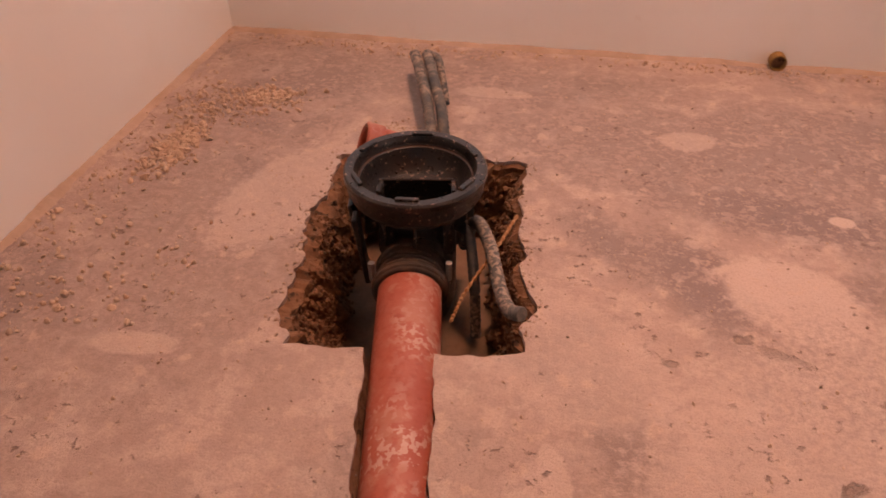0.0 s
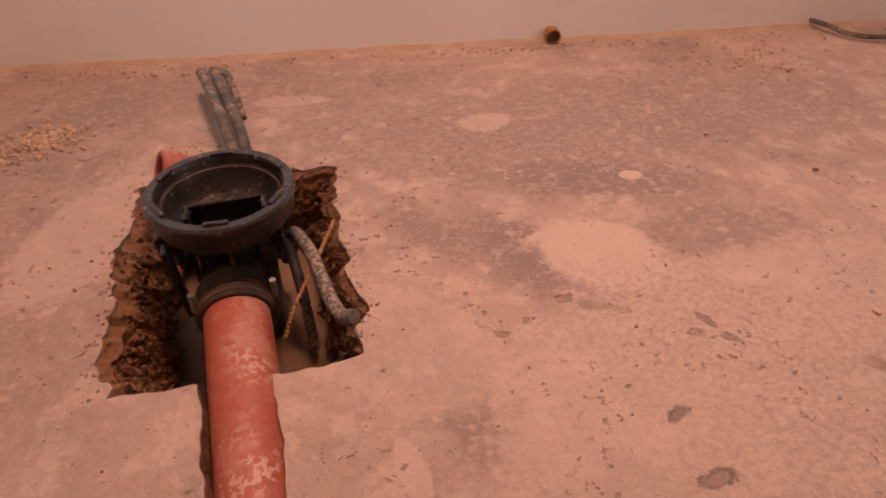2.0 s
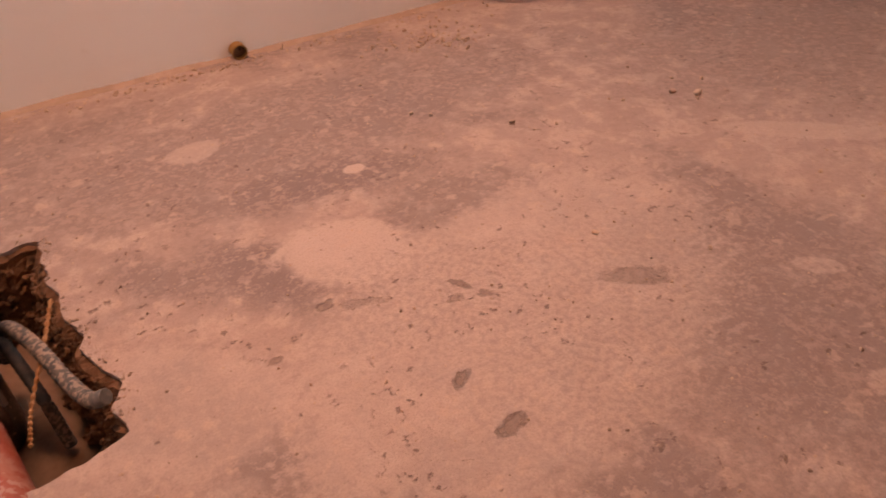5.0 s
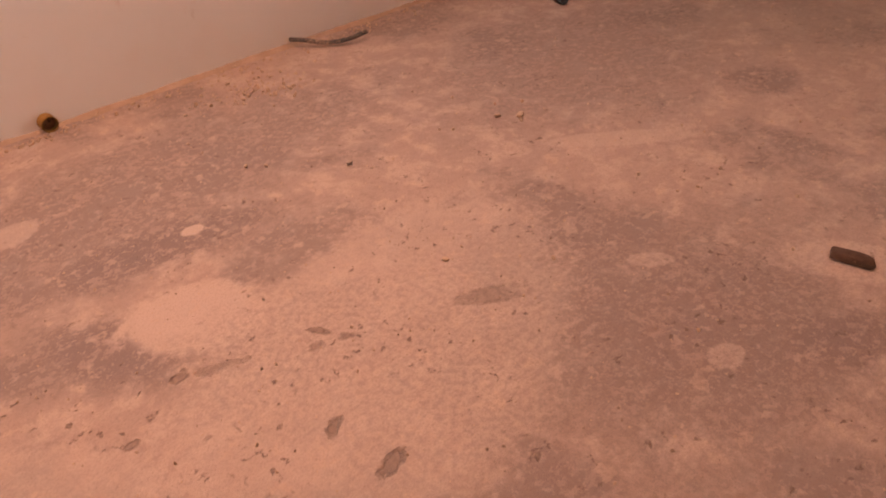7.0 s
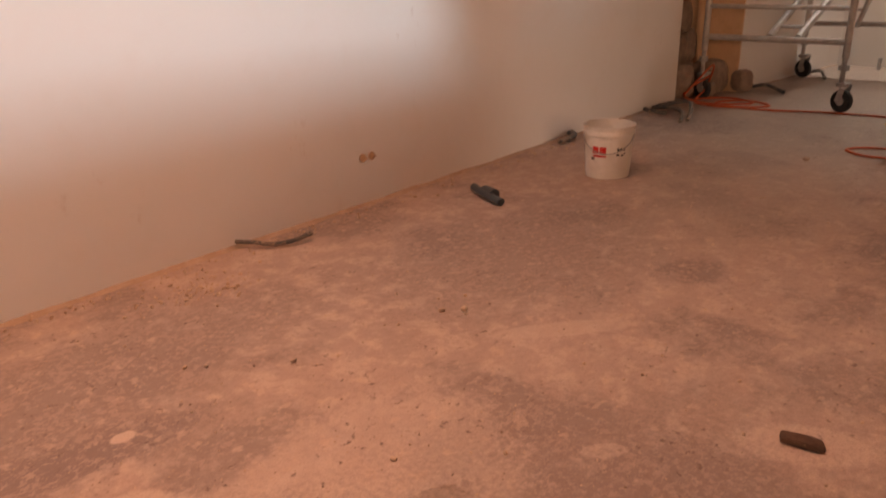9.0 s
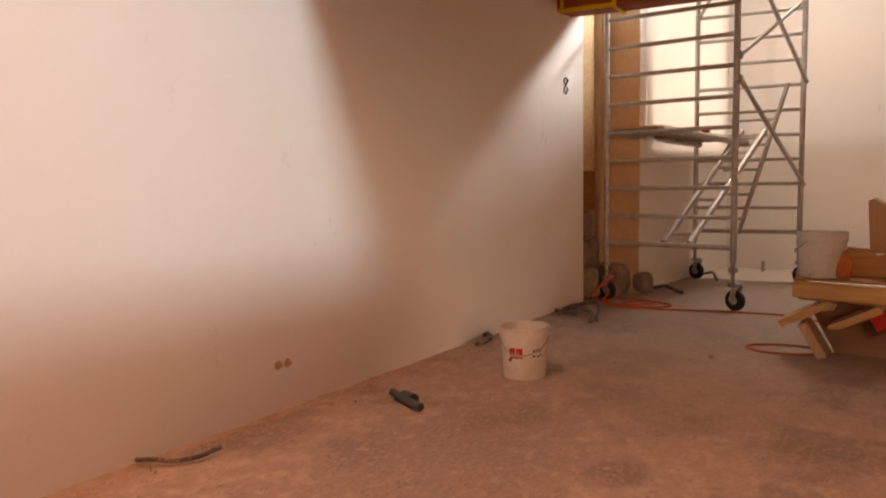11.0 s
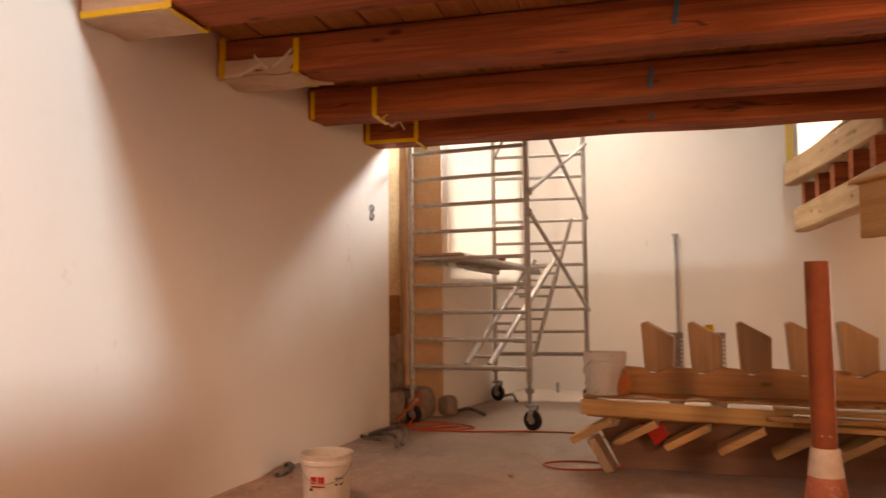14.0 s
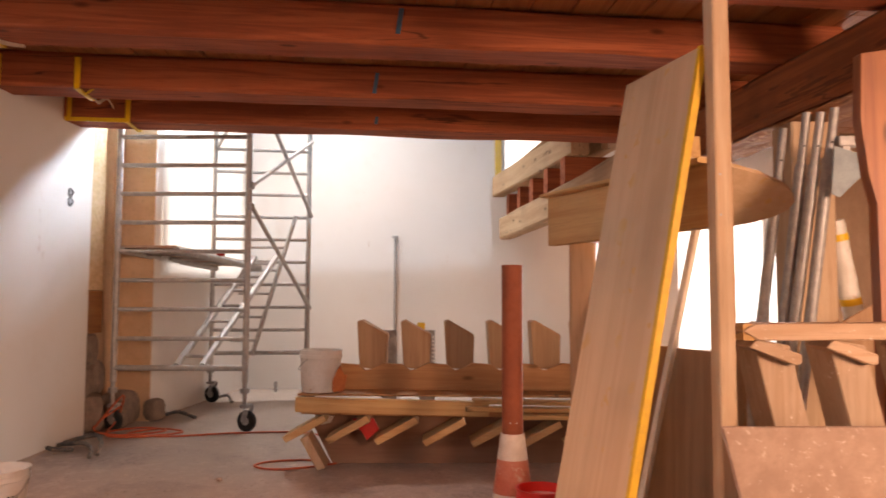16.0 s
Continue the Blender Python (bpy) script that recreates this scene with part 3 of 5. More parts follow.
structure("ceiling_near", bm, M_CEILBOARD, "unseen wooden slab added to block light low on the long wall", "ceiling")

# dusty strip and crumbs along the foot of the walls
rnd = random.Random(4)


def foot_strip(p0, p1, normal):
    bm = bmesh.new()
    p0, p1, nv = Vector(p0), Vector(p1), Vector(normal)
    n = int((p1 - p0).length / 0.012)
    rows = []
    for i in range(n + 1):
        p = p0.lerp(p1, i / n)
        w = 0.016 + 0.011 * noise.noise(p * 7) + 0.005 * noise.noise(p * 37)
        w = max(w, 0.004)
        h = max(0.003, 0.013 + 0.008 * noise.noise(p * 5 + Vector((3, 1, 0))) + 0.004 * noise.noise(p * 41))
        rows.append([bm.verts.new(p - nv * 0.004 + Vector((0, 0, h))), bm.verts.new(p + nv * w * 0.6 + Vector((0, 0, h * 0.6))), bm.verts.new(p + nv * w * 1.8 + Vector((0, 0, -0.002)))])
    for a, b in zip(rows, rows[1:]):
        for k in range(2):
            bm.faces.new((a[k], b[k], b[k + 1], a[k + 1]))
    return bm


structure("foot_dirt_north", foot_strip((WEST, NORTH, 0), (OSB_X0, NORTH, 0), (0, -1, 0)), M_DIRTYPL, "dirt and mortar droppings along the wall's foot", "dirt", True)
structure("foot_dirt_west", foot_strip((WEST, NORTH, 0), (WEST, SOUTH, 0), (1, 0, 0)), M_DIRTYPL, "dirt and mortar droppings along the wall's foot", "dirt", True)
structure("foot_dirt_far", foot_strip((6.95, 2.43, 0), (EAST, 2.215, 0), (0, -1, 0)), M_DIRTYPL, "dirt along the far wall's foot", "dirt", True)

# ---- mezzanine: beams, boards, girder ----
def ribbon(path, x, w):
    """A thin strip of tape hanging in the plane x, through points (y, z)."""
    bm = bmesh.new()
    rows = []
    for k, (y, z) in enumerate(path):
        dx = 0.008 * math.sin(2.1 * k)
        rows.append([bm.verts.new((x + dx + a, y, z + b)) for a, b in ((0, -w / 2), (0.0015, -w / 2), (0.0015, w / 2), (0, w / 2))])
    for p, q in zip(rows, rows[1:]):
        for a in range(4):
            bm.faces.new((p[a], p[(a + 1) % 4], q[(a + 1) % 4], q[a]))
    bm.faces.new(rows[0])
    bm.faces.new(rows[-1][::-1])
    bmesh.ops.recalc_face_normals(bm, faces=bm.faces)
    return bm


BEAM_TURN = 5.9
BEAM_LEN = 5.15
for i, (x0, wdt) in enumerate(((2.58, 0.29), (3.59, 0.27), (4.64, 0.27), (5.55, 0.30))):
    th = thing("ceiling_beam", pose(x0 + wdt / 2, NORTH, 2.435, 0, 0, BEAM_TURN), "dark red-brown stained timber ceiling beam with cracks", "beam", "mezzanine beams")
    part("timber", timber(BEAM_LEN, wdt, 0.225, 1, 10 + i, 0.02, 0.012), M_BEAM, th, m=pose(0, -BEAM_LEN / 2 + 0.03, 0.1125))
    # masking film round the beam's end at the wall, with tape
    lenf = (0.46, 0.50, 0.50, 0.45)[i]
    FH = 0.10 if i == 1 else 0.20
    bm = bmesh.new()
    for k, (sx, sw, sh, z) in enumerate(((0, wdt + 0.008, 0.006, -0.006), (-wdt / 2 - 0.006, 0.005, FH, FH / 2), (wdt / 2 + 0.006, 0.005, FH, FH / 2))):
        box(sw, lenf, sh, 0, (sx, -lenf / 2, z), bm)
    bmesh.ops.subdivide_edges(bm, edges=bm.edges, cuts=7, use_grid_fill=True)
    for v in bm.verts:
        v.co += Vector((0.5, 0.3, 1)) * (0.022 if i == 1 else 0.010) * noise.noise(v.co * 9 + Vector((i, 0, 0)))
        v.co.z -= 0.006
    if i < 2:
        part("masking_film", bm, M_MASKPAPER, th, "crumpled translucent masking film", smooth=True)
    else:
        bm.free()
    film = th.children[-1] if th.children[-1].name.startswith("masking_film") else th
    tb = bmesh.new()
    box(wdt + 0.02, 0.035, 0.004, 0, (0, -lenf, -0.013), tb)
    box(0.004, 0.035, 0.20, 0, (-wdt / 2 - 0.012, -lenf, 0.09), tb)
    box(0.004, 0.035, 0.20, 0, (wdt / 2 + 0.012, -lenf, 0.09), tb)
    if i in (0, 3):
        box(0.006, lenf, 0.03, 0, (-wdt / 2 - 0.012, -lenf / 2, 0.002), tb)
    if i in (1, 2, 3):
        box(0.004, 0.04 if i == 1 else 0.03, 0.24 if i == 1 else 0.20, 0, (-wdt / 2 - 0.013, -0.03, 0.11 if i == 1 else 0.09), tb)
    for v in tb.verts:
        v.co += 0.006 * Vector((0, noise.noise(v.co * 21), 0.4 * noise.noise(v.co * 17)))
    part("tape", tb, M_TAPE, film, "strip of yellow masking tape")
    if i == 1:
        for path in ([(-0.05, -0.005), (-0.15, 0.0), (-0.24, 0.03), (-0.30, 0.055)], [(-0.24, 0.105), (-0.28, 0.06), (-0.33, 0.02)], [(-0.36, 0.03), (-0.42, 0.075), (-0.48, 0.12)]):
            part("pale_tape", ribbon(path, -wdt / 2 - 0.022, 0.022), M_WTAPE, film, "loose strip of pale tape")
    if i == 2:
        part("hanging_tape", ribbon([(-0.50, 0.0), (-0.53, -0.03), (-0.60, 0.02), (-0.66, 0.035)], -wdt / 2 + 0.05, 0.016), M_TAPE, film, "loose end of yellow tape")
bm = bmesh.new()
rnd = random.Random(9)
y = NORTH
while y > SOUTH + 0.2:
    w = rnd.uniform(0.19, 0.26)
    xs = [2.45] + sorted(rnd.uniform(2.8, 6.2) for _ in range(1)) + [6.22]
    for xa, xb in zip(xs, xs[1:]):
        box(xb - xa - 0.004, w - 0.006, 0.028, 0.003, ((xa + xb) / 2, y - w / 2, 2.678 + rnd.uniform(-0.003, 0.003)), bm)
    y -= w
bm.transform(Matrix.Translation((4.4, NORTH, 0)) @ pose(0, 0, 0, 0, 0, 5.0) @ Matrix.Translation((-4.4, -NORTH, 0)))
structure("ceiling", bm, M_CEILBOARD, "reddish-brown wooden ceiling boards over the beams", "ceiling")
bm = box(3.75, 7.6, 0.05, 0, (4.375, -1.12, 2.725))
structure("mezzanine_floor", bm, M_CEILBOARD, "wooden floor of the mezzanine above", "floor")

# girder that carries the beams, and the post under it
th = thing("girder", pose(4.85, -2.155, 2.118, 0, 0, 5.0), "massive red-brown stained girder with a rough flaking underside", "beam")
part("timber", timber(3.4, 0.38, 0.315, 0, 31, 0.03, 0.016), M_BEAMX, th, m=pose(0, 0, 0.158))
bm = bmesh.new()
g = bmesh.ops.create_grid(bm, x_segments=90, y_segments=8, size=0.5)
for v in g["verts"]:
    v.co = Vector((v.co.x * 3.35, v.co.y * 0.32, -0.012 + 0.016 * noise.noise(Vector((v.co.x * 20, v.co.y * 6, 2)))))
part("flaking_underside", bm, splatter(wood_mat("split_old_wood", (0.42, 0.20, 0.09), (0.28, 0.11, 0.045), 0, 0.8, 0.9), (0.55, 0.30, 0.15), 20.0, 0.56), th, "pale split wood on the underside", smooth=True)
th = thing("post", pose(4.20, -2.20, 0), "reddish timber post under the girder", "post")
part("shaft", timber(2.09, 0.24, 0.24, 2, 33), M_RAWZ, th, m=pose(0, 0, 1.05))
part("foot_plate", box(0.32, 0.3, 0.02, 0.002, (0, 0, 0.01)), M_STEEL, th)

# gallery landing at the gable end
th = thing("gallery_landing", pose(6.514, -1.264, 1.82, 0, 0, 6), "unfinished gallery edge of pale sawn timbers and joists", "landing")
part("lower_beam", timber(4.5, 0.15, 0.27, 0, 41, 0.02, 0.012), M_OLDX, th, m=pose(0.33, 0, 0.145))
part("upper_plank", timber(2.75, 0.16, 0.26, 0, 42, 0.02, 0.014), M_OLDX, th, m=pose(1.2, 0.0, 0.66, 0, 0, 3.5))
part("upper_plank", timber(2.75, 0.06, 0.16, 0, 43), M_OLDX, th, m=pose(1.2, -0.30, 0.66))
# joists take the dark beam wood to paint in the shade between the planks
for k in range(5):
    part("joist", timber(0.9, 0.14, 0.25, 1, 44 + k), M_BEAM, th, m=pose(2.3 - 0.58 * k, -0.42, 0.405))
for k in range(4):
    part("deck_board", timber(2.75, 0.2, 0.03, 0, 52 + k), M_OLDX, th, m=pose(1.2, -0.05 - 0.21 * k, 0.81))
part("tie_strap", box(0.012, 0.02, 0.20, 0.002, (-2.0, 0.085, 0.24)), M_BTAPE, th, "dark blue strap")
part("packing_block", box(0.22, 0.1, 0.10, 0.004, (-2.0, -0.02, 0.23)), M_RAWY, th, "pale wooden packing block")

# ---- openings ----
def glow(name, c, s):
    m, nt, b, co = base_mat(name, 0.9)
    b.inputs["Base Color"].default_value = (*c, 1)
    b.inputs["Emission Color"].default_value = (*c, 1)
    b.inputs["Emission Strength"].default_value = s
    return m


M_SKYGLOW = glow("overcast_sky", (0.90, 0.97, 1.0), 0.85)
M_FILM = rough_mat("window_film", (0.85, 0.84, 0.82), (0.75, 0.75, 0.74), 3, 0.35, 0, 9, 0.5)
nt = M_FILM.node_tree
tr = nt.nodes.new("ShaderNodeBsdfTranslucent")
tr.inputs[0].default_value = (0.9, 0.9, 0.88, 1)
mx = nt.nodes.new("ShaderNodeMixShader")
mx.inputs[0].default_value = 0.75
nt.links.new(nt.nodes["Principled BSDF"].outputs[0], mx.inputs[1])
nt.links.new(tr.outputs[0], mx.inputs[2])
nt.links.new(mx.outputs[0], nt.nodes["Material Output"].inputs[0])
for nm, m, w, h in (("backdrop_north", FARN @ pose(1.0, 1.2, 2.3, 90, 0, 0), 3.6, 4.0), ("backdrop_east", pose(EAST + 1.5, -4.0, 1.8, 90, 0, 90), 4.5, 4.5),
                    ("backdrop_gable", pose(EAST + 1.5, -1.2, 3.3, 90, 0, 90), 1.1, 1.6)):
    bm = bmesh.new()
    bmesh.ops.create_grid(bm, x_segments=1, y_segments=1, size=0.5)
    bm.transform(m @ Matrix.Diagonal((w, h, 1, 1)))
    structure(nm, bm, M_SKYGLOW, "bright overcast sky outside the window", "sky")


def window(name, m, w, h, bars, film=False):
    """A window in an opening of w by h; local x across, z up, y outwards."""
    th = tagged(place(new(name), m), "window in the plastered wall, " + ("covered with milky film and widened to stand for brightly lit wall" if film else "glaring with daylight"), "window", kind="structure")
    for nm, sx, sz, x, z in (("frame_side", 0.06, h, 0.03, h / 2), ("frame_side", 0.06, h, w - 0.03, h / 2), ("frame_top", w - 0.12, 0.06, w / 2, h - 0.03), ("frame_bottom", w - 0.12, 0.06, w / 2, 0.03)):
        part(nm, box(sx, 0.07, sz, 0.004, (x, 0.22, z)), M_PLASTER, th)
    for x in bars:
        part("mullion", box(0.05, 0.05, h - 0.12, 0.004, (x, 0.22, h / 2)), M_PLASTER, th)
    if film:
        bm = bmesh.new()
        g = bmesh.ops.create_grid(bm, x_segments=24, y_segments=40, size=0.5)
        for v in g["verts"]:
            x, z = (v.co.x + 0.5) * (w + 0.10) - 0.06, (v.co.y + 0.5) * (h + 0.10) - 0.05
            v.co = Vector((x, -0.035 + 0.02 * noise.noise(Vector((x * 9, z * 1.4, 2))), z))
        fm = part("film", bm, M_FILM, th, "milky plastic film with folds", smooth=True)
        part("film_batten", box(0.012, 0.012, h, 0.002, (w * 0.52, -0.06, h / 2)), M_WHITE, fm)
    return th


window("window_1", FARN @ pose(SHEET[0], 0, SHEET[2]), SHEET[1] - SHEET[0], SHEET[3] - SHEET[2], [0.68, 1.37], True)
window("window_2", pose(EAST, GLASS[1], GLASS[2], 0, 0, -90), GLASS[1] - GLASS[0], GLASS[3] - GLASS[2], [1.2])
w3 = window("window_3", pose(EAST, UPWIN[1], UPWIN[2], 0, 0, -90), UPWIN[1] - UPWIN[0], UPWIN[3] - UPWIN[2], [])
part("masking_tape", box(0.085, 0.006, 1.0, 0.001, (-0.045, -0.004, 0.5)), M_TAPE, w3, "yellow masking tape on the reveal")

# boarded doorway
th = thing("door_boarding", pose(6.31, 2.80, 0), "OSB sheet closing the old doorway", "board")
part("osb_sheet", box(0.48, 0.022, 1.85, 0.002, (0, 0, 2.09)), M_OSB, th)
part("lower_board", box(0.46, 0.03, 0.36, 0.003, (0, -0.004, 0.98)), wood_mat("door_board_brown", (0.35, 0.15, 0.05), (0.27, 0.1, 0.035), 0), th, "brown stained board")
rnd = random.Random(21)


def stone(name, m, sx, sy, sz, mat, label, cat, seed, sub=2, group=""):
    bm = bmesh.new()
    bmesh.ops.create_icosphere(bm, subdivisions=sub, radius=0.5)
    for v in bm.verts:
        d = 1 + 0.35 * noise.noise(v.co * 2.3 + Vector((seed, 0, 0))) + 0.15 * noise.noise(v.co * 6 + Vector((0, seed, 0)))
        c = v.co * d
        k = max(abs(c.x), abs(c.y), abs(c.z)) / 0.5
        c = c.lerp(c / max(k, 0.5), 0.6)
        v.co = Vector((c.x * sx, c.y * sy, c.z * sz))
    lo = min(v.co.z for v in bm.verts)
    for v in bm.verts:
        v.co.z -= lo + 0.02 * sz
    return tagged(part(name, bm, mat, m=m, smooth=False), label, cat, group)


for k, (x, y, sx, sy, sz) in enumerate(((6.60, 2.62, 0.40, 0.24, 0.30), (6.32, 2.78, 0.44, 0.24, 0.32), (6.80, 2.40, 0.16, 0.16, 0.20), (6.42, 2.60, 0.2, 0.16, 0.13), (6.16, 2.80, 0.2, 0.2, 0.22))):
    stone("rubble_stone", pose(x, y, 0, 0, 0, 30 * k), sx, sy, sz, M_STONE, "grey-brown rubble stone in the old doorway", "stone", k, 3, "doorway rubble")
for k, (x, y, sx, sz) in enumerate(((6.22, 2.82, 0.3, 0.26), (6.46, 2.82, 0.28, 0.3), (6.34, 2.82, 0.4, 0.28))):
    stone("rubble_stone", pose(x, y, (0.27, 0.27, 0.53)[k], 0, 0, 8 * k), sx, 0.18, sz, M_STONE, "grey-brown rubble stone in the old doorway", "stone", 9 + k, 3, "doorway rubble")

# ---- drain in the pit ----
M_RUST = rough_mat("rusty_wire", (0.30, 0.14, 0.06), (0.42, 0.25, 0.13), 40, 0.8)
th = thing("floor_drain", DRAIN, "black plastic floor drain body splashed with mortar", "drain")
rim = part("rim", lathe([(0.144, 0.182), (0.146, 0.198), (0.150, 0.204), (0.170, 0.204), (0.175, 0.199), (0.175, 0.186), (0.170, 0.180), (0.168, 0.150), (0.160, 0.135), (0.15, 0.135)], 64), M_BLACK, th, "wide ribbed black rim", smooth=True)
bowl = lathe([(0.144, 0.182), (0.141, 0.176), (0.136, 0.174), (0.131, 0.158), (0.122, 0.138), (0.112, 0.121), (0.104, 0.115)], 64)
part("bowl", bowl, M_BLACK, th, smooth=True)
fl = bmesh.new()
ring = [fl.verts.new((0.105 * math.cos(2 * math.pi * k / 40), 0.105 * math.sin(2 * math.pi * k / 40), 0.1145)) for k in range(40)]
rect = []
for k in range(40):
    c, q = math.cos(2 * math.pi * k / 40), math.sin(2 * math.pi * k / 40)
    f = min(0.086 / max(abs(c), 1e-6), 0.056 / max(abs(q), 1e-6))
    rect.append(fl.verts.new((c * f, q * f, 0.1145)))
for k in range(40):
    fl.faces.new((ring[k], ring[(k + 1) % 40], rect[(k + 1) % 40], rect[k]))
part("bowl_floor", fl, M_BLACK, th)
part("outer_bowl", lathe([(0.152, 0.136), (0.150, 0.122), (0.128, 0.108), (0.112, 0.085), (0.104, 0.05), (0.10, 0.03), (0.098, -0.20), (0.09, -0.24)], 48), M_BLACK, th, smooth=True)
part("groove_ring", lathe([(0.1375, 0.1755), (0.1405, 0.177), (0.1405, 0.1785)], 64), rough_mat("groove_dust", (0.075, 0.045, 0.033), (0.05, 0.03, 0.024), 12), th, "dusty groove inside the rim", smooth=True)
for a in range(0, 360, 60):
    r = radians(a + 25)
    part("rim_lug", box(0.055, 0.012, 0.010, 0.002), M_BLACK, rim, m=pose(0.150 * math.cos(r), 0.150 * math.sin(r), 0.2055, 0, 0, a + 25 + 90))
sump = bmesh.new()
for x, y, w, d in ((0, 0.061, 0.184, 0.010), (0, -0.061, 0.184, 0.010), (-0.091, 0, 0.010, 0.112), (0.091, 0, 0.010, 0.112)):
    box(w, d, 0.15, 0.003, (x, y, 0.052), sump)
sump_ob = part("sump_frame", sump, M_BLACK, th, "rectangular trap seat")
part("sump_floor", lathe([(0.0, -0.05), (0.098, -0.05)], 32), M_BLACK, th)
part("trap_ring", sweep([(0.055 * math.cos(t / 12 * math.pi), -0.035 + 0.03 * math.sin(t / 12 * math.pi), 0.02) for t in range(13)], 0.004, 6), M_STEEL, th)
for x in (-0.093, 0.093):
    part("trap_clip", box(0.012, 0.03, 0.03, 0.002, (x, 0, 0.125)), M_BLACK, sump_ob)
for a in range(0, 360, 30):
    r = radians(a)
    part("side_rib", box(0.036, 0.006, 0.075, 0.001), M_BLACK, th, m=pose(0.126 * math.cos(r), 0.126 * math.sin(r), 0.088, 0, 0, a))
AX = Matrix.Translation((-0.012, 0, -0.005)) @ pose(0, 0, 0, 95, 0, 0)     # outlet, sloping down towards the camera's side
part("outlet", lathe([(0.078, 0.06), (0.078, 0.110), (0.080, 0.115), (0.084, 0.118), (0.085, 0.126), (0.082, 0.134), (0.080, 0.138), (0.081, 0.175), (0.083, 0.18), (0.088, 0.184), (0.091, 0.196), (0.088, 0.210), (0.083, 0.214), (0.0775, 0.214)], 40, m=AX), M_BLACKDUST, th, "dusty outlet socket with clamp rings", smooth=True)
for off, rr in ((0.128, 0.0855), (0.150, 0.0835), (0.166, 0.0835), (0.188, 0.0905), (0.203, 0.0905)):
    part("socket_ring", lathe([(rr - 0.006, off - 0.005), (rr, off - 0.0035), (rr + 0.0025, off), (rr, off + 0.0035), (rr - 0.006, off + 0.005)], 40, m=AX), M_BLACKDUST, th, smooth=True)
for sx in (-1, 1):
    part("clamp_bolt", sweep([(sx * 0.093 - 0.012, -0.16, 0.03), (sx * 0.093 - 0.012, -0.16, -0.02)], 0.009, 6), M_STEEL, th)
for x, y in ((-0.150, -0.03), (-0.135, -0.09)):
    part("fixing_leg", box(0.014, 0.045, 0.20, 0.003), M_BLACK, th, m=pose(x, y, 0.02, 0, 6 if x > 0 else -6, 0))
th = thing("drain_pipe", DRAIN, "red-brown drain pipe smeared with pale mortar", "pipe")
part("tube", lathe([(0.0765, 0.18), (0.0765, 2.3), (0.071, 2.3), (0.071, 0.18)], 48, m=AX), M_PIPE, th, smooth=True)
th = thing("pipe_stub", DRAIN @ pose(0.02, 0.36, -0.045, 0, 0, 0), "red-brown pipe socket behind the drain", "pipe")
part("tube", lathe([(0.06, 0.0), (0.06, 0.17), (0.066, 0.175), (0.066, 0.22), (0.06, 0.225), (0.055, 0.22), (0.055, 0.0)], 32, m=pose(0.02, -0.05, 0.06, 0, -68, 8)), M_PIPE, th, smooth=True)


def to_world(pts):
    return [DRAIN @ Vector(p) for p in pts]


# conduits rising behind the drain
def cable(name, ctrl, r, label, mat=M_CABLE, ridge=0.06, n=24):
    pts = curve_pts(ctrl, n)
    return tagged(part(name, sweep(pts, r, 10, ridge=ridge), mat, smooth=True), label, "cable")


for k, (dx, top, r) in enumerate(((-0.012, 0.0, 0.0175), (0.026, -0.05, 0.0175))):
    cable("conduit", to_world([(0.05 + dx * 0.6, 0.34, -0.16), (0.035 + dx, 0.46, 0.06), (0.0 + dx * 1.1, 0.72 + top * 0.7, 0.10), (-0.03 + dx * 1.2, 0.93 + top, 0.085 + 0.02 * k)]), r, "grey-blue cable conduit bent up behind the drain")
tagged(part("conduit_end", sweep(curve_pts(to_world([(0.012, 0.875, 0.105), (0.040, 0.845, 0.10), (0.056, 0.78, 0.055), (0.066, 0.70, 0.008)]), 8), 0.013, 10), M_CABLE), "short grey-blue conduit end", "cable")
# conduit on the pit's right side, with its cut end
cable("conduit", to_world([(0.12, 0.10, -0.12), (0.15, 0.02, 0.02), (0.18, -0.10, 0.04), (0.20, -0.24, 0.02), (0.215, -0.33, 0.035), (0.240, -0.365, 0.055)]), 0.0165, "dusty conduit with a cut end beside the drain", n=18)
cable("conduit", to_world([(0.10, 0.10, -0.1), (0.13, 0.0, 0.0), (0.145, -0.1, -0.08), (0.15, -0.16, -0.22)]), 0.014, "dusty conduit going down into the pit", n=18)
tagged(part("wire", sweep(curve_pts(to_world([(0.085, -0.27, -0.06), (0.12, -0.21, -0.02), (0.19, -0.12, 0.03), (0.255, 0.0, 0.055)]), 14), 0.0045, 6, ridge=0.35), M_RUST), "rusty twisted wire across the pit", "wire")

# clods on the pit's sides and rim, loose crumbs
PHI = (1 + 5 ** 0.5) / 2
ICO_V = [Vector(p).normalized() for p in ((-1, PHI, 0), (1, PHI, 0), (-1, -PHI, 0), (1, -PHI, 0), (0, -1, PHI), (0, 1, PHI), (0, -1, -PHI), (0, 1, -PHI), (PHI, 0, -1), (PHI, 0, 1), (-PHI, 0, -1), (-PHI, 0, 1))]
ICO_F = ((0, 11, 5), (0, 5, 1), (0, 1, 7), (0, 7, 10), (0, 10, 11), (1, 5, 9), (5, 11, 4), (11, 10, 2), (10, 7, 6), (7, 1, 8), (3, 9, 4), (3, 4, 2), (3, 2, 6), (3, 6, 8), (3, 8, 9), (4, 9, 5), (2, 4, 11), (6, 2, 10), (8, 6, 7), (9, 8, 1))


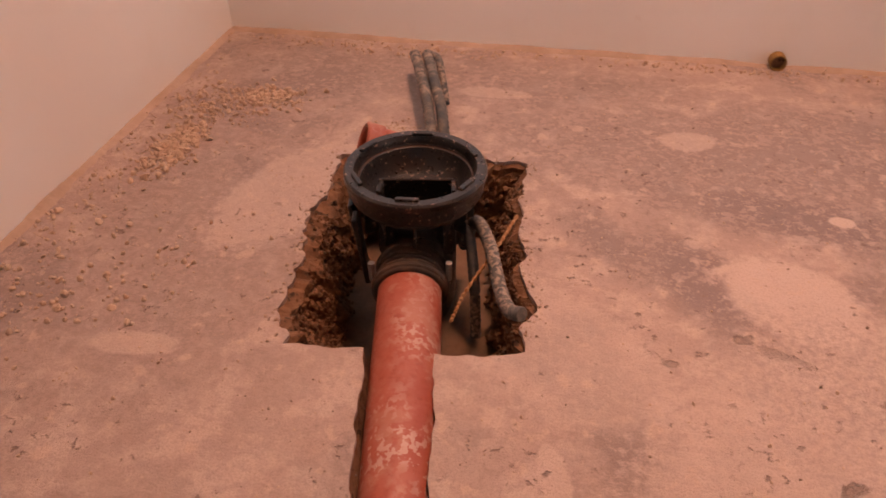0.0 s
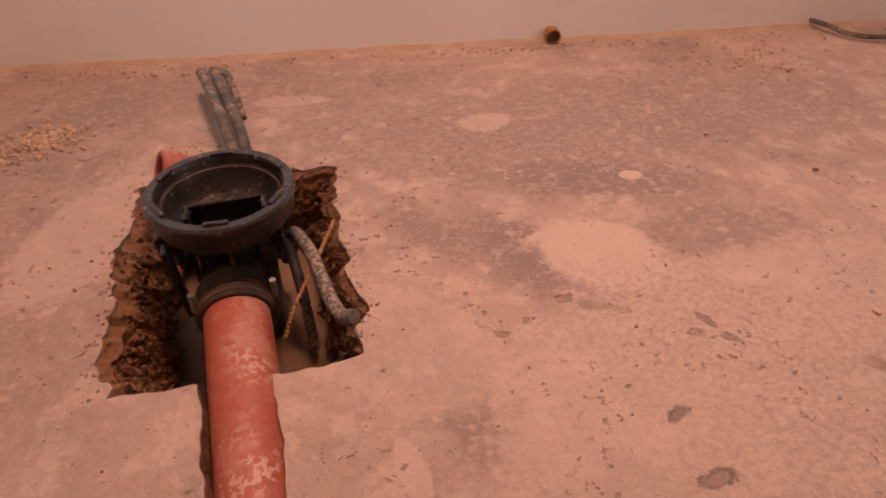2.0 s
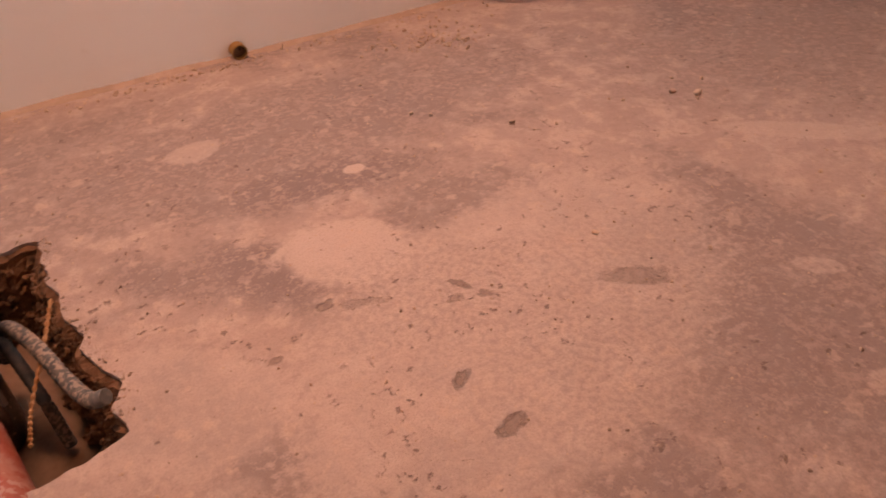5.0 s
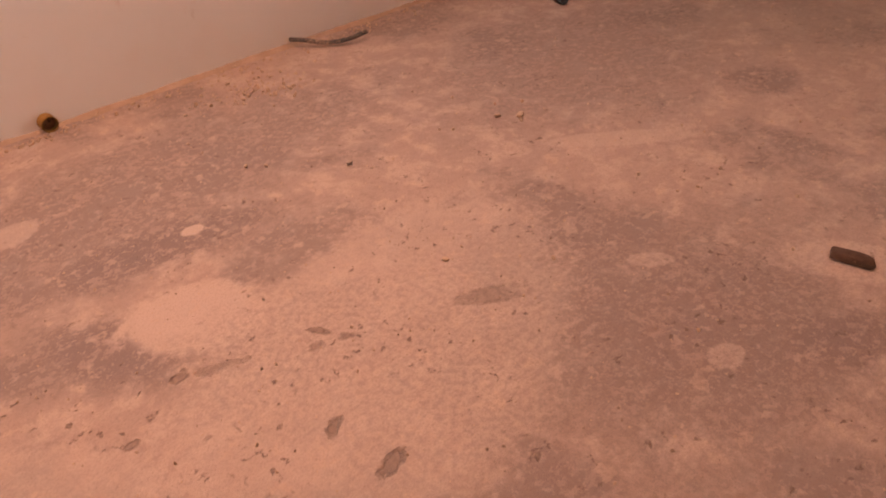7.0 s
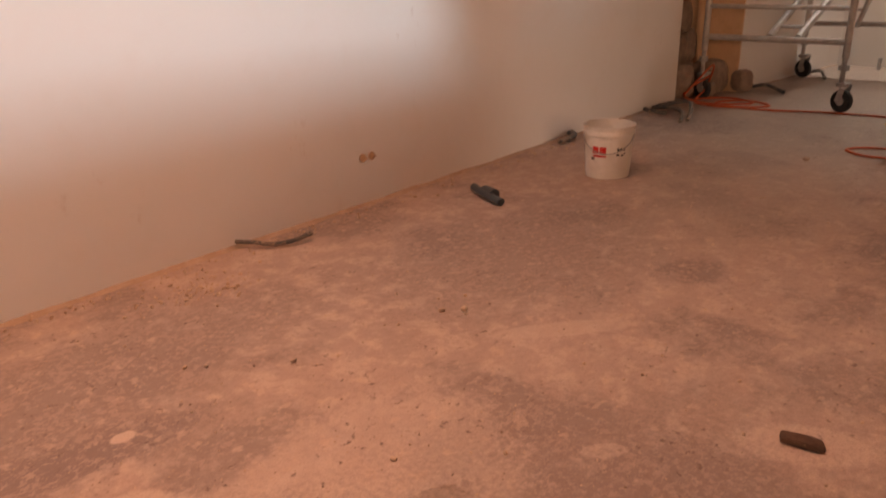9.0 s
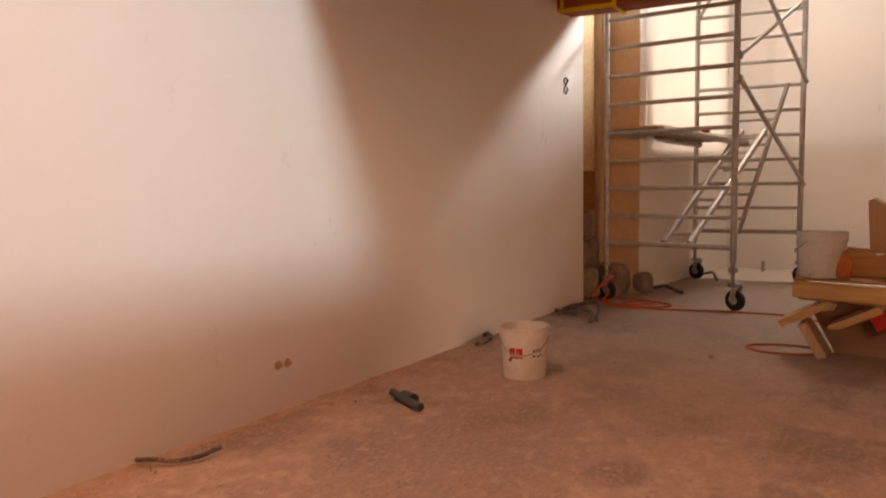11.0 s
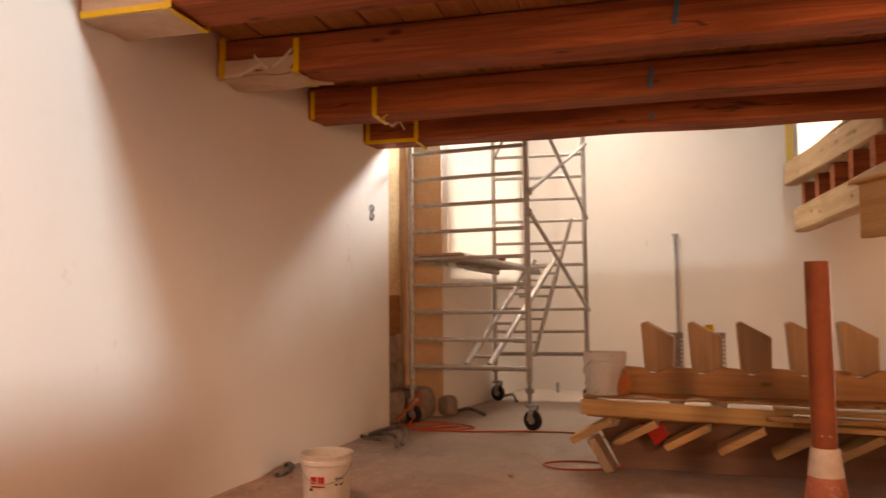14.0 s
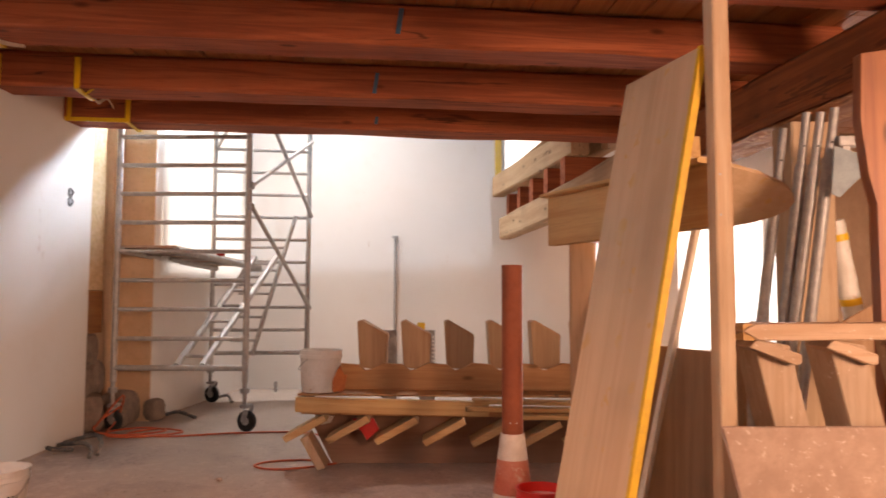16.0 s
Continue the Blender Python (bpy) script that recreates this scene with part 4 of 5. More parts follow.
def crumbs(name, lumps, mat, label, category, seed):
    """Many crumbs in one object, from (place, size) pairs."""
    r = random.Random(seed)
    vs, fs = [], []
    for p, sz in lumps:
        n = len(vs)
        rot = Euler((r.random() * 6, r.random() * 6, r.random() * 6)).to_matrix()
        k = Vector((1, r.uniform(0.6, 1), r.uniform(0.45, 0.85))) * sz
        vs += [p + rot @ Vector([c * q * r.uniform(0.7, 1.2) for c, q in zip(v, k)]) for v in ICO_V]
        fs += [(a + n, b + n, c + n) for a, b, c in ICO_F]
    me = bpy.data.meshes.new(name)
    me.from_pydata(vs, [], fs)
    me.materials.append(mat)
    return tagged(new(name, me), label, category, kind="stuff")


def scatter(name, spots, mat, label, seed, category="debris"):
    """Crumbs on the floor: spots of (x, y, spread x, spread y, count, size low, size high)."""
    r = random.Random(seed)
    lumps = []
    for x, y, ax, ay, cnt, lo, hi in spots:
        for _ in range(cnt):
            sz = lo + (hi - lo) * r.random() ** 2.5
            p = Vector((r.gauss(x, ax), r.gauss(y, ay), sz * 0.3))
            q = DRAIN.inverted() @ p
            if p.y > NORTH - 0.01 or p.x < WEST + 0.01 or (abs(q.x) < 0.34 and -0.5 < q.y < 0.45):
                continue
            lumps.append((p, sz))
    return crumbs(name, lumps, mat, label, category, seed)


scatter("plaster_crumbs", [(-1.25, 1.78, 0.035, 0.085, 480, 0.004, 0.016), (-1.2, 2.06, 0.10, 0.07, 560, 0.002, 0.012), (-1.10, 2.14, 0.05, 0.03, 300, 0.003, 0.015), (-0.62, 2.0, 0.05, 0.03, 90, 0.002, 0.007), (-1.36, 1.75, 0.05, 0.5, 260, 0.002, 0.009), (-1.2, 1.08, 0.08, 0.12, 90, 0.003, 0.014), (-1.02, 1.25, 0.05, 0.10, 40, 0.003, 0.012), (-1.3, 1.5, 0.08, 0.35, 110, 0.002, 0.009),
                           (-1.15, 1.25, 0.18, 0.3, 90, 0.002, 0.009), (-1.33, 1.2, 0.06, 0.25, 90, 0.003, 0.014)], M_CRUMB, "ochre heap of plaster crumbs on the floor", 5)
scatter("plaster_crumbs", [(1.28, 2.42, 0.11, 0.06, 150, 0.003, 0.012), (1.4, 2.3, 0.05, 0.03, 25, 0.004, 0.014), (0.3, 2.62, 0.9, 0.02, 420, 0.002, 0.010), (-0.9, 2.6, 0.35, 0.03, 240, 0.002, 0.010), (2.5, 2.6, 1.2, 0.035, 140, 0.003, 0.012), (4.8, 2.58, 0.8, 0.05, 100, 0.004, 0.014)], M_CRUMB, "crumbs of plaster near the wall's foot", 6)
scatter("floor_grit", [(0.2, 1.7, 0.9, 0.5, 700, 0.0012, 0.0045), (1.2, 1.0, 0.7, 0.6, 420, 0.0012, 0.0045), (-0.7, 1.4, 0.4, 0.5, 400, 0.0012, 0.005), (0.7, 1.05, 0.2, 0.15, 30, 0.002, 0.006), (2.5, 1.2, 0.8, 0.7, 160, 0.002, 0.009)], M_CRUMB, "fine grit scattered over the floor", 7)
scatter("floor_grit", [(0.5, 1.8, 0.9, 0.4, 260, 0.0015, 0.005), (1.1, 0.7, 0.5, 0.5, 200, 0.0015, 0.005), (-0.5, 0.9, 0.3, 0.3, 120, 0.0015, 0.004)], M_STONE, "dark grit scattered over the floor", 8)


def rim_clods():
    r = random.Random(17)
    pts = [p for p in LOOP if p[1] > -0.40]
    lumps = []
    for _ in range(9000):
        x, y = r.choice(pts)
        t = r.random() ** 0.8
        sz = (0.0025 + 0.010 * r.random() ** 2) * (1 if t > 0.12 else 0.6)
        q = Vector((x * 16, y * 16, t * 5))
        k = 0.90 - 0.16 * min(1, 1.6 * t) + 0.10 * noise.fractal(q * 0.9, 0.75, 2.1, 6) * min(1, 0.3 + 3 * t) + (0.05 if x > 0.22 else 0)
        k = min(k + r.uniform(-0.03, 0.015) + max(0, 0.09 - t) * r.random(), 0.995)
        lumps.append((DRAIN @ Vector((x * k, y * (0.5 + 0.5 * k), -0.010 - 0.26 * t)), sz))
    crumbs("earth_clods", lumps, M_EARTH, "loose earth clods on the pit's sides", "earth", 18)
    lumps = []
    for _ in range(420):
        x, y = r.choice(pts)
        k = 1 + abs(r.gauss(0, 0.06))
        if y > -0.36:
            sz = 0.0015 + 0.005 * r.random() ** 2.5
            lumps.append((DRAIN @ Vector((x * k, y * k, sz * 0.3)), sz))
    crumbs("screed_crumbs", lumps, M_DIRTYPL, "dusty crumbs of screed along the pit's rim", "debris", 19)


rim_clods()

# small things on the floor
th = thing("wall_pipe_stub", pose(0.631, NORTH, 0.028), "yellow-brown pipe end at the wall's foot", "pipe")
part("tube", lathe([(0.030, 0.0), (0.030, 0.05), (0.026, 0.052), (0.024, 0.0)], 20, m=pose(0, 0.01, 0, 90, 0, 0)), rough_mat("ochre_plastic", (0.32, 0.18, 0.06), (0.22, 0.12, 0.045), 20), th, smooth=True)
part("plug", lathe([(0.0, 0.03), (0.024, 0.03)], 20, m=pose(0, 0.01, 0, 90, 0, 0)), M_EARTH, th)
cable("loose_conduit", [(1.66, 2.68, 0.03), (1.70, 2.62, 0.03), (1.76, 2.545, 0.02), (1.84, 2.50, 0.025), (1.93, 2.49, 0.035)], 0.0095, "dark cut conduit lying out of the wall's foot", ridge=0.08)
M_STUB = rough_mat("dark_blue_plastic", (0.035, 0.055, 0.07), (0.06, 0.07, 0.075), 20, 0.5, 0, 80, 0.2, ((0.2, 0.16, 0.13), 30, 0.62))
th = thing("loose_clip", pose(2.86, 2.234, 0.0, 0, 0, -112), "dark blue conduit stub lying on the floor", "conduit")
part("tube", sweep([(-0.13, 0, 0.04), (-0.04, 0, 0.032), (0.05, 0, 0.03), (0.13, 0.01, 0.022)], 0.021, 10), M_STUB, th, smooth=True)
part("sleeve", sweep([(-0.05, 0.02, 0.034), (0.04, 0.025, 0.034)], 0.032, 10), M_STUB, th, smooth=True)
stone("rubber_piece", pose(1.715, 0.361, 0, 0, 0, -80), 0.105, 0.042, 0.024, M_RUBBLEDARK, "dark crumbly block lying on pale dust", "debris", 3, 3)
for k, (x, y, s) in enumerate(((1.187, 1.685, 0.010), (0.953, 1.914, 0.008), (1.0, 1.87, 0.008), (1.036, 1.104, 0.009), (1.735, 1.557, 0.012), (1.79, 1.5, 0.015), (4.6, 1.2, 0.02))):
    stone("pebble", pose(x, y, 0, 0, 0, 40 * k), 2 * s, 1.4 * s, 1.2 * s, M_CRUMB if k % 2 else M_DIRTYPL, "small piece of rubble on the floor", "pebble", 30 + k, 2, "loose pebbles")


def bucket(m, label, r0=0.118, r1=0.138, h=0.29, mat=M_BUCKET, marks=True, handle=True):
    th = thing("bucket", m, label, "bucket")
    part("shell", lathe([(0.0, 0.004), (r0, 0.0), (r0 + 0.003, 0.006), (r1 - 0.004, h - 0.055), (r1 + 0.004, h - 0.05), (r1 + 0.004, h - 0.03), (r1, h - 0.028), (r1 + 0.001, h - 0.006), (r1 + 0.007, h - 0.004), (r1 + 0.007, h), (r1 - 0.003, h), (r1 - 0.006, h - 0.05), (r0 - 0.002, 0.01), (0.0, 0.01)], 40), mat, th, smooth=True)
    if handle:
        part("handle", sweep(curve_pts([(r1 * math.cos(a), -r1 * 1.03 * abs(math.sin(a)) - 0.004, h - 0.04 - 0.10 * math.sin(a)) for a in [math.pi * i / 8 for i in range(9)]], 5), 0.003, 6), M_STEEL, th, "thin wire handle")
    if marks:
        def bars(name, mat, items):
            for ang, z, w, hh in items:
                rr = r0 + (r1 - r0) * z / h + 0.0025
                bm = box(w, 0.002, hh, 0)
                bm.transform(pose(0, 0, z, 0, 0, ang) @ Matrix.Translation((0, -rr, 0)))
                part(name, bm, mat, th)
        bars("red_marking", M_RED, [(-30, 0.165, 0.02, 0.038), (-22, 0.165, 0.016, 0.038), (-13, 0.165, 0.012, 0.038), (-5, 0.165, 0.022, 0.038), (-22, 0.132, 0.05, 0.01), (-6, 0.132, 0.03, 0.008)])
        bars("dark_marking", M_RUBBER, [(28, 0.17, 0.010, 0.014), (36, 0.17, 0.010, 0.014), (44, 0.17, 0.008, 0.014), (28, 0.14, 0.014, 0.01), (40, 0.138, 0.01, 0.01), (46, 0.145, 0.008, 0.008), (-34, 0.115, 0.02, 0.014)])
    return th


bucket(pose(3.66, 1.99, 0, 0, 0, -66), "white plastic mortar bucket with a red marking on the floor")

# sockets on the long wall
def outlet(m, label, n=2):
    th = thing("wall_outlet", m, label, "outlet")
    R = 0.030 if n > 1 else 0.016
    for k in range(n):
        part("box_ring", lathe([(R, 0), (R + 0.006, 0.0), (R + 0.006, -0.006), (R, -0.006), (R, 0.0)], 24, m=pose(0, 0, k * 0.071, 90, 0, 0) @ Matrix.Scale(-1, 4, (0, 0, 1))), M_RUBBER if n > 1 else M_MASKPAPER, th, smooth=True)
        part("box_back", lathe([(0.0, 0.003), (R, 0.003)], 24, m=pose(0, 0, k * 0.071, 90, 0, 0)), M_STEEL if n > 1 else M_CLAY, th)
        part("wire_end", sweep([(0.0, 0, k * 0.071 - 0.02), (0.008, -0.025, k * 0.071), (-0.006, -0.02, k * 0.071 + 0.02)], 0.004, 6), M_RUBBER if n > 1 else M_MASKPAPER, th)
    return th


outlet(pose(5.70, NORTH, 1.83), "open double outlet box with dark rings in the wall")
outlet(pose(2.50, NORTH, 0.242), "open flush box low in the white wall", 1)
outlet(pose(2.44, NORTH, 0.242), "open flush box low in the white wall", 1)

# cables near the doorway
for pts in ([(5.60, 2.66, 0.02), (5.55, 2.56, 0.04), (5.45, 2.40, 0.06), (5.30, 2.28, 0.05), (5.22, 2.26, 0.01)],
            [(5.70, 2.66, 0.02), (5.60, 2.50, 0.07), (5.55, 2.36, 0.10), (5.40, 2.26, 0.08), (5.30, 2.24, 0.012)],
            [(5.45, 2.66, 0.03), (5.40, 2.58, 0.03), (5.38, 2.45, 0.03)],
            [(4.36, 2.68, 0.03), (4.32, 2.62, 0.04), (4.2, 2.58, 0.02)], [(4.40, 2.68, 0.03), (4.30, 2.60, 0.03), (4.12, 2.60, 0.02)],
            [(7.04, 2.38, 0.02), (7.0, 2.25, 0.05), (6.86, 2.05, 0.02)], [(8.2, 2.25, 0.02), (8.1, 2.1, 0.06), (7.9, 2.0, 0.015)]):
    cable("conduit", pts, 0.016, "grey-blue conduit coming out at the wall's foot", ridge=0.05, n=10)
cable("extension_cable", [(6.10, 2.62, 0.06), (6.22, 2.45, 0.30), (6.30, 2.52, 0.10), (6.05, 2.5, 0.01), (5.98, 2.2, 0.01), (6.2, 1.95, 0.01), (6.35, 2.2, 0.01), (6.1, 2.35, 0.012), (6.0, 2.0, 0.01), (6.15, 1.5, 0.01), (6.18, 1.0, 0.01), (5.9, 0.7, 0.01), (5.3, 0.5, 0.01)],
      0.008, "orange extension cable lying in loops on the floor", M_ORANGE, 0, 12)
cable("extension_cable", [(6.3, 2.5, 0.2), (6.15, 2.65, 0.05), (6.05, 2.4, 0.01), (6.25, 2.1, 0.012), (6.4, 2.35, 0.01), (6.2, 2.55, 0.01), (5.95, 2.35, 0.014), (6.05, 2.05, 0.013)], 0.008, "orange extension cable lying in loops on the floor", M_ORANGE, 0, 12)
cable("floor_cable", [(5.1, 0.60, 0.008), (5.15, 0.8, 0.008), (5.1, 1.0, 0.008), (4.98, 1.08, 0.008), (4.88, 0.95, 0.008), (4.92, 0.75, 0.008), (5.05, 0.55, 0.008)], 0.007, "reddish cable loop on the floor", M_ORANGE, 0, 12)
th = thing("wall_conduit", pose(EAST, 0.36, 0), "thin grey conduit rising up the gable wall", "conduit")
part("tube", sweep([(-0.02, 0, 0.0), (-0.02, 0, 1.85)], 0.016, 10), M_STEEL, th, smooth=True)
part("cap", box(0.04, 0.07, 0.03, 0.004, (-0.02, 0, 1.86)), M_STEEL, th)
th = thing("floor_stub", pose(8.9, 1.75, 0), "small grey stub standing out of the floor", "pipe")
part("tube", sweep([(0, 0, 0), (0, 0, 0.12)], 0.02, 10), M_STEEL, th)

# ---- mobile scaffold tower ----
def tube(a, b, r=0.025, mat=M_ALU, name="tube", th=None, label=""):
    return part(name, sweep([a, b], r, 10), mat, th, label, smooth=True)


def scaffold():
    th = thing("scaffold_tower", pose(0, 0, 0), "aluminium mobile scaffold tower on black castors", "scaffold")
    nl, nr, fl, fr = (Vector(p) for p in ((6.34, 2.585, 0), (6.30, 1.475, 0), (8.02, 2.265, 0), (8.16, 1.27, 0)))
    z0, top = 0.40, 3.55
    for p in (nl, nr, fl, fr):
        tube(p + Vector((0, 0, z0)), p + Vector((0, 0, top)), 0.026, M_ALU, "post", th)
        part("spindle", sweep([p + Vector((0, 0, 0.2)), p + Vector((0, 0, z0 + 0.03))], 0.018, 10), M_STEEL, th)
        part("spindle_nut", sweep([p + Vector((0, 0, 0.31)), p + Vector((0, 0, 0.35))], 0.04, 8), M_STEEL, th)
        hub = p + Vector((-0.035, -0.03, 0.086))
        wheel = part("castor_wheel", lathe([(0.03, -0.020), (0.073, -0.022), (0.084, -0.016), (0.086, 0), (0.084, 0.016), (0.073, 0.022), (0.03, 0.020), (0.03, -0.020)], 32, m=Matrix.Translation(hub) @ pose(0, 0, 0, 90, 0, 68)), M_RUBBER, th, "black rubber castor wheel", smooth=True)
        part("wheel_hub", lathe([(0.0, -0.027), (0.032, -0.027), (0.034, 0.0), (0.032, 0.027), (0.0, 0.027)], 20, m=Matrix.Translation(hub) @ pose(0, 0, 0, 90, 0, 68)), M_STEEL, wheel, smooth=True)
        for s in (-1, 1):
            part("castor_fork", box(0.05, 0.006, 0.14, 0.002), M_STEEL, th, m=Matrix.Translation(hub + Vector((0.012, 0, 0.06))) @ pose(0, 0, 0, 0, 0, 68) @ pose(0, s * 0.036, 0, 0, -14, 0))
        part("castor_head", box(0.09, 0.09, 0.03, 0.006, p + Vector((0, -0.015, 0.205))), M_STEEL, th)
        part("brake_lever", box(0.11, 0.03, 0.01, 0.003, p + Vector((-0.09, -0.04, 0.19))), M_STEEL, th)
    for a, b in ((nl, nr), (fl, fr)):
        for k in range(13):
            z = Vector((0, 0, 0.515 + 0.245 * k))
            tube(a + z, b + z, 0.019 if k else 0.024, M_ALU, "rung", th)
        for p in (a, b):
            part("lock_pin", sweep([p + Vector((-0.05, 0, 2.1)), p + Vector((0.04, 0, 2.1))], 0.007, 6), M_STEEL, th)
    # platform between the frames
    e, d = (nr - nl), (fl - nl)
    for k in range(2):
        o = nl + e * (0.03 + 0.42 * k)
        tube(o + Vector((0, 0, 1.505)), o + d + Vector((0, 0, 1.425)), 0.034, M_ALU, "platform_rail", th)
    bm = bmesh.new()
    c = [nl + e * 0.03, nl + e * 0.45, nl + e * 0.45 + d, nl + e * 0.03 + d]
    lo = [bm.verts.new(p + Vector((0, 0, h))) for p, h in zip(c, (1.525, 1.525, 1.445, 1.445))]
    hi = [bm.verts.new(v.co + Vector((0, 0, 0.02))) for v in lo]
    bm.faces.new(lo), bm.faces.new(hi)
    for k in range(4):
        bm.faces.new((lo[k], lo[(k + 1) % 4], hi[(k + 1) % 4], hi[k]))
    part("platform_deck", bm, M_CHIP, th, "worn plywood scaffold deck")
    for t in (0.2, 0.45, 0.7):
        o = nl + d * t + Vector((0, 0, 1.505 - 0.08 * t))
        tube(o + e * 0.03, o + e * 0.45, 0.014, M_ALU, "deck_bearer", th)
    # braces on the open side
    for a, b, za, zb in ((nr, fr, 1.87, 0.99), (nr, fr, 2.06, 2.83), (nr, fr, 2.95, 2.0), (fl, nr, 2.75, 2.95)):
        tube(a + Vector((0, -0.03, za)), b + Vector((0, -0.03, zb)), 0.019, M_ALU, "brace", th)
        part("brace_hook", box(0.06, 0.05, 0.07, 0.01, a + Vector((0, -0.02, za))), M_STEEL, th)
    # inclined ladder up to the platform
    for off in (0.0, 0.20):
        a, b = nl + e * (0.46 + off) + Vector((0.06, 0, 0.53)), nl + e * (0.46 + off) + d * 0.92 + Vector((0, 0, 1.53))
        part("ladder_rail", sweep([a, b], 0.03, 8), M_ALU, th)
    for k in range(7):
        t = (k + 0.5) / 7
        a = nl + e * 0.46 + d * (0.03 + 0.89 * t) + Vector((0, 0, 0.53 + 1.0 * t))
        part("ladder_step", sweep([a, a + e * 0.20], 0.014, 8), M_ALU, th)
    # second ladder leaning at the far frame
    for y0, y1 in ((1.80, 1.40),):
        part("ladder_rail", sweep([(7.9, y0, 0.5), (8.1, y1, 2.0)], 0.022, 8), M_ALU, th)
    for k in range(5):
        part("ladder_step", sweep([(8.0 + 0.02 * k, 1.76 - 0.06 * k, 0.65 + 0.25 * k), (8.0 + 0.02 * k, 2.05 - 0.03 * k, 0.65 + 0.25 * k)], 0.014, 8), M_ALU, th)
    part("red_label", box(0.004, 0.08, 0.03, 0.001, nl + e * 0.47 + d * 0.45 + Vector((0, 0, 1.515))), M_RED, th, "small red sticker")
    return th


scaffold()


# ---- stack of old stair flights and planks ----
def board(name, p0, p1, width, thick, mat, label="", th=None, up=(0, 0, 1), cat="board", group="", axis=0):
    """A board from p0 to p1 (its middle line), width along up, as a thing or a part."""
    p0, p1 = Vector(p0), Vector(p1)
    x = (p1 - p0).normalized()
    y = Vector(up).cross(x).normalized()
    z = x.cross(y)
    m = Matrix((x, y, z)).transposed().to_4x4()
    m.translation = (p0 + p1) / 2
    ob = part(name, timber((p1 - p0).length, thick, width, 0, int(abs(p0.x * 97 + p0.y * 57 + p0.z * 31) * 10) % 997, 0.004, 0.003), mat, th, m=m)
    if th is None:
        tagged(ob, label, cat, group)
    elif label:
        ob["label"] = label
    return ob


def outline_plate(name, outline, thick, mat, th, x, label=""):
    """A plate in the y, z plane with its near face at x."""
    bm = bmesh.new()
    a = [bm.verts.new((x, y, z)) for y, z in outline]
    b = [bm.verts.new((x + thick, y, z)) for y, z in outline]
    n = len(a)
    bm.faces.new(a), bm.faces.new(b)
    for k in range(n):
        bm.faces.new((a[k], a[(k + 1) % n], b[(k + 1) % n], b[k]))
    bmesh.ops.bevel(bm, geom=list(bm.edges), offset=0.004, segments=1, affect="EDGES")
    return part(name, bm, mat, th, label)


th = thing("stair_flight", pose(0, 0, 0), "old wooden stair flight lying on its side with treads standing up", "stairs", "dismantled stair flights")
saw = [(0.62, 0.465), (0.62, 0.60)]
for k in range(7):
    y = 0.585 - 0.31 * k
    saw += [(y - 0.02, 0.655), (y - 0.155, 0.645), (y - 0.205, 0.60), (y - 0.235, 0.605)]
saw += [(-1.62, 0.60), (-1.62, 0.465)]
outline_plate("stringer", saw, 0.05, M_STAIRY, th, 5.20, "scalloped stringer board")
for k in range(6):
    y = 0.403 - 0.305 * k
    outline_plate("tread", [(y + 0.02, 0.62), (y + 0.04, 0.94), (y + 0.01, 0.953), (y - 0.172, 0.85), (y - 0.165, 0.60)], 0.2, M_STAIRZ, th, 5.255 + 0.002 * k)
th = thing("stair_flight", pose(0, 0, 0), "dark wooden stair flight lying beneath planks", "stairs", "dismantled stair flights")
outline_plate("stringer", [(0.58, 0.0), (0.71, 0.25), (0.68, 0.36), (-1.7, 0.30), (-1.7, 0.0)], 0.05, M_MAUVEY, th, 5.08, "dark stringer board standing on the floor")
for k in range(7):
    y = (0.85 if k == 0 else 0.885) - 0.31 * k
    z = 0.255 - 0.008 * k
    outline_plate("tread", [(y, z - 0.075), (y + 0.025, z - 0.04), (y - 0.235, z + 0.105), (y - 0.262, z + 0.065)], 0.22, M_RAWY, th, 4.84, "pale-ended tread board")
outline_plate("loose_tread", [(0.765, 0.20), (0.715, 0.225), (0.595, 0.02), (0.65, 0.0)], 0.2, M_RAWZ, th, 4.86, "pale tread end resting on the floor")
board("plank", (4.84, 0.79, 0.425), (4.90, -0.45, 0.385), 0.095, 0.045, M_RAWX, "pale spruce plank with knots lying on the stack", cat="plank", group="loose planks")
board("plank", (4.93, 0.76, 0.385), (5.0, -1.3, 0.34), 0.05, 0.16, M_STAIRY, "brown board lying under the pale plank", cat="plank", group="loose planks")
board("plank", (4.90, -0.35, 0.44), (4.98, -1.45, 0.40), 0.025, 0.12, M_RAWX, "narrow sawn plank on the stack", cat="plank", group="loose planks")
board("plank", (4.86, -0.30, 0.395), (4.95, -1.45, 0.365), 0.03, 0.09, M_RAWX, "narrow sawn plank on the stack", cat="plank", group="loose planks")
board("plank", (4.82, -0.55, 0.35), (4.92, -1.4, 0.325), 0.03, 0.07, M_RAWX, "narrow sawn plank on the stack", cat="plank", group="loose planks")
board("plank", (5.07, 0.80, 0.472), (5.12, -1.2, 0.452), 0.016, 0.24, M_STAIRY, "thin board lying flat on the stack", cat="plank", group="loose planks")
board("plank", (4.95, 0.55, 0.478), (5.02, -0.4, 0.458), 0.012, 0.10, M_STAIRY, "thin brown strip lying on the stack", cat="plank", group="loose planks")
bucket(pose(5.06, 0.665, 0.482, 0, 0, 160), "dirty white plastic bucket on the planks", 0.122, 0.14, 0.275, M_BUCKET, False)
th = thing("broken_tile", pose(4.97, 0.53, 0.5, 0, 0, 0), "orange-brown broken clay piece beside the bucket", "tile")
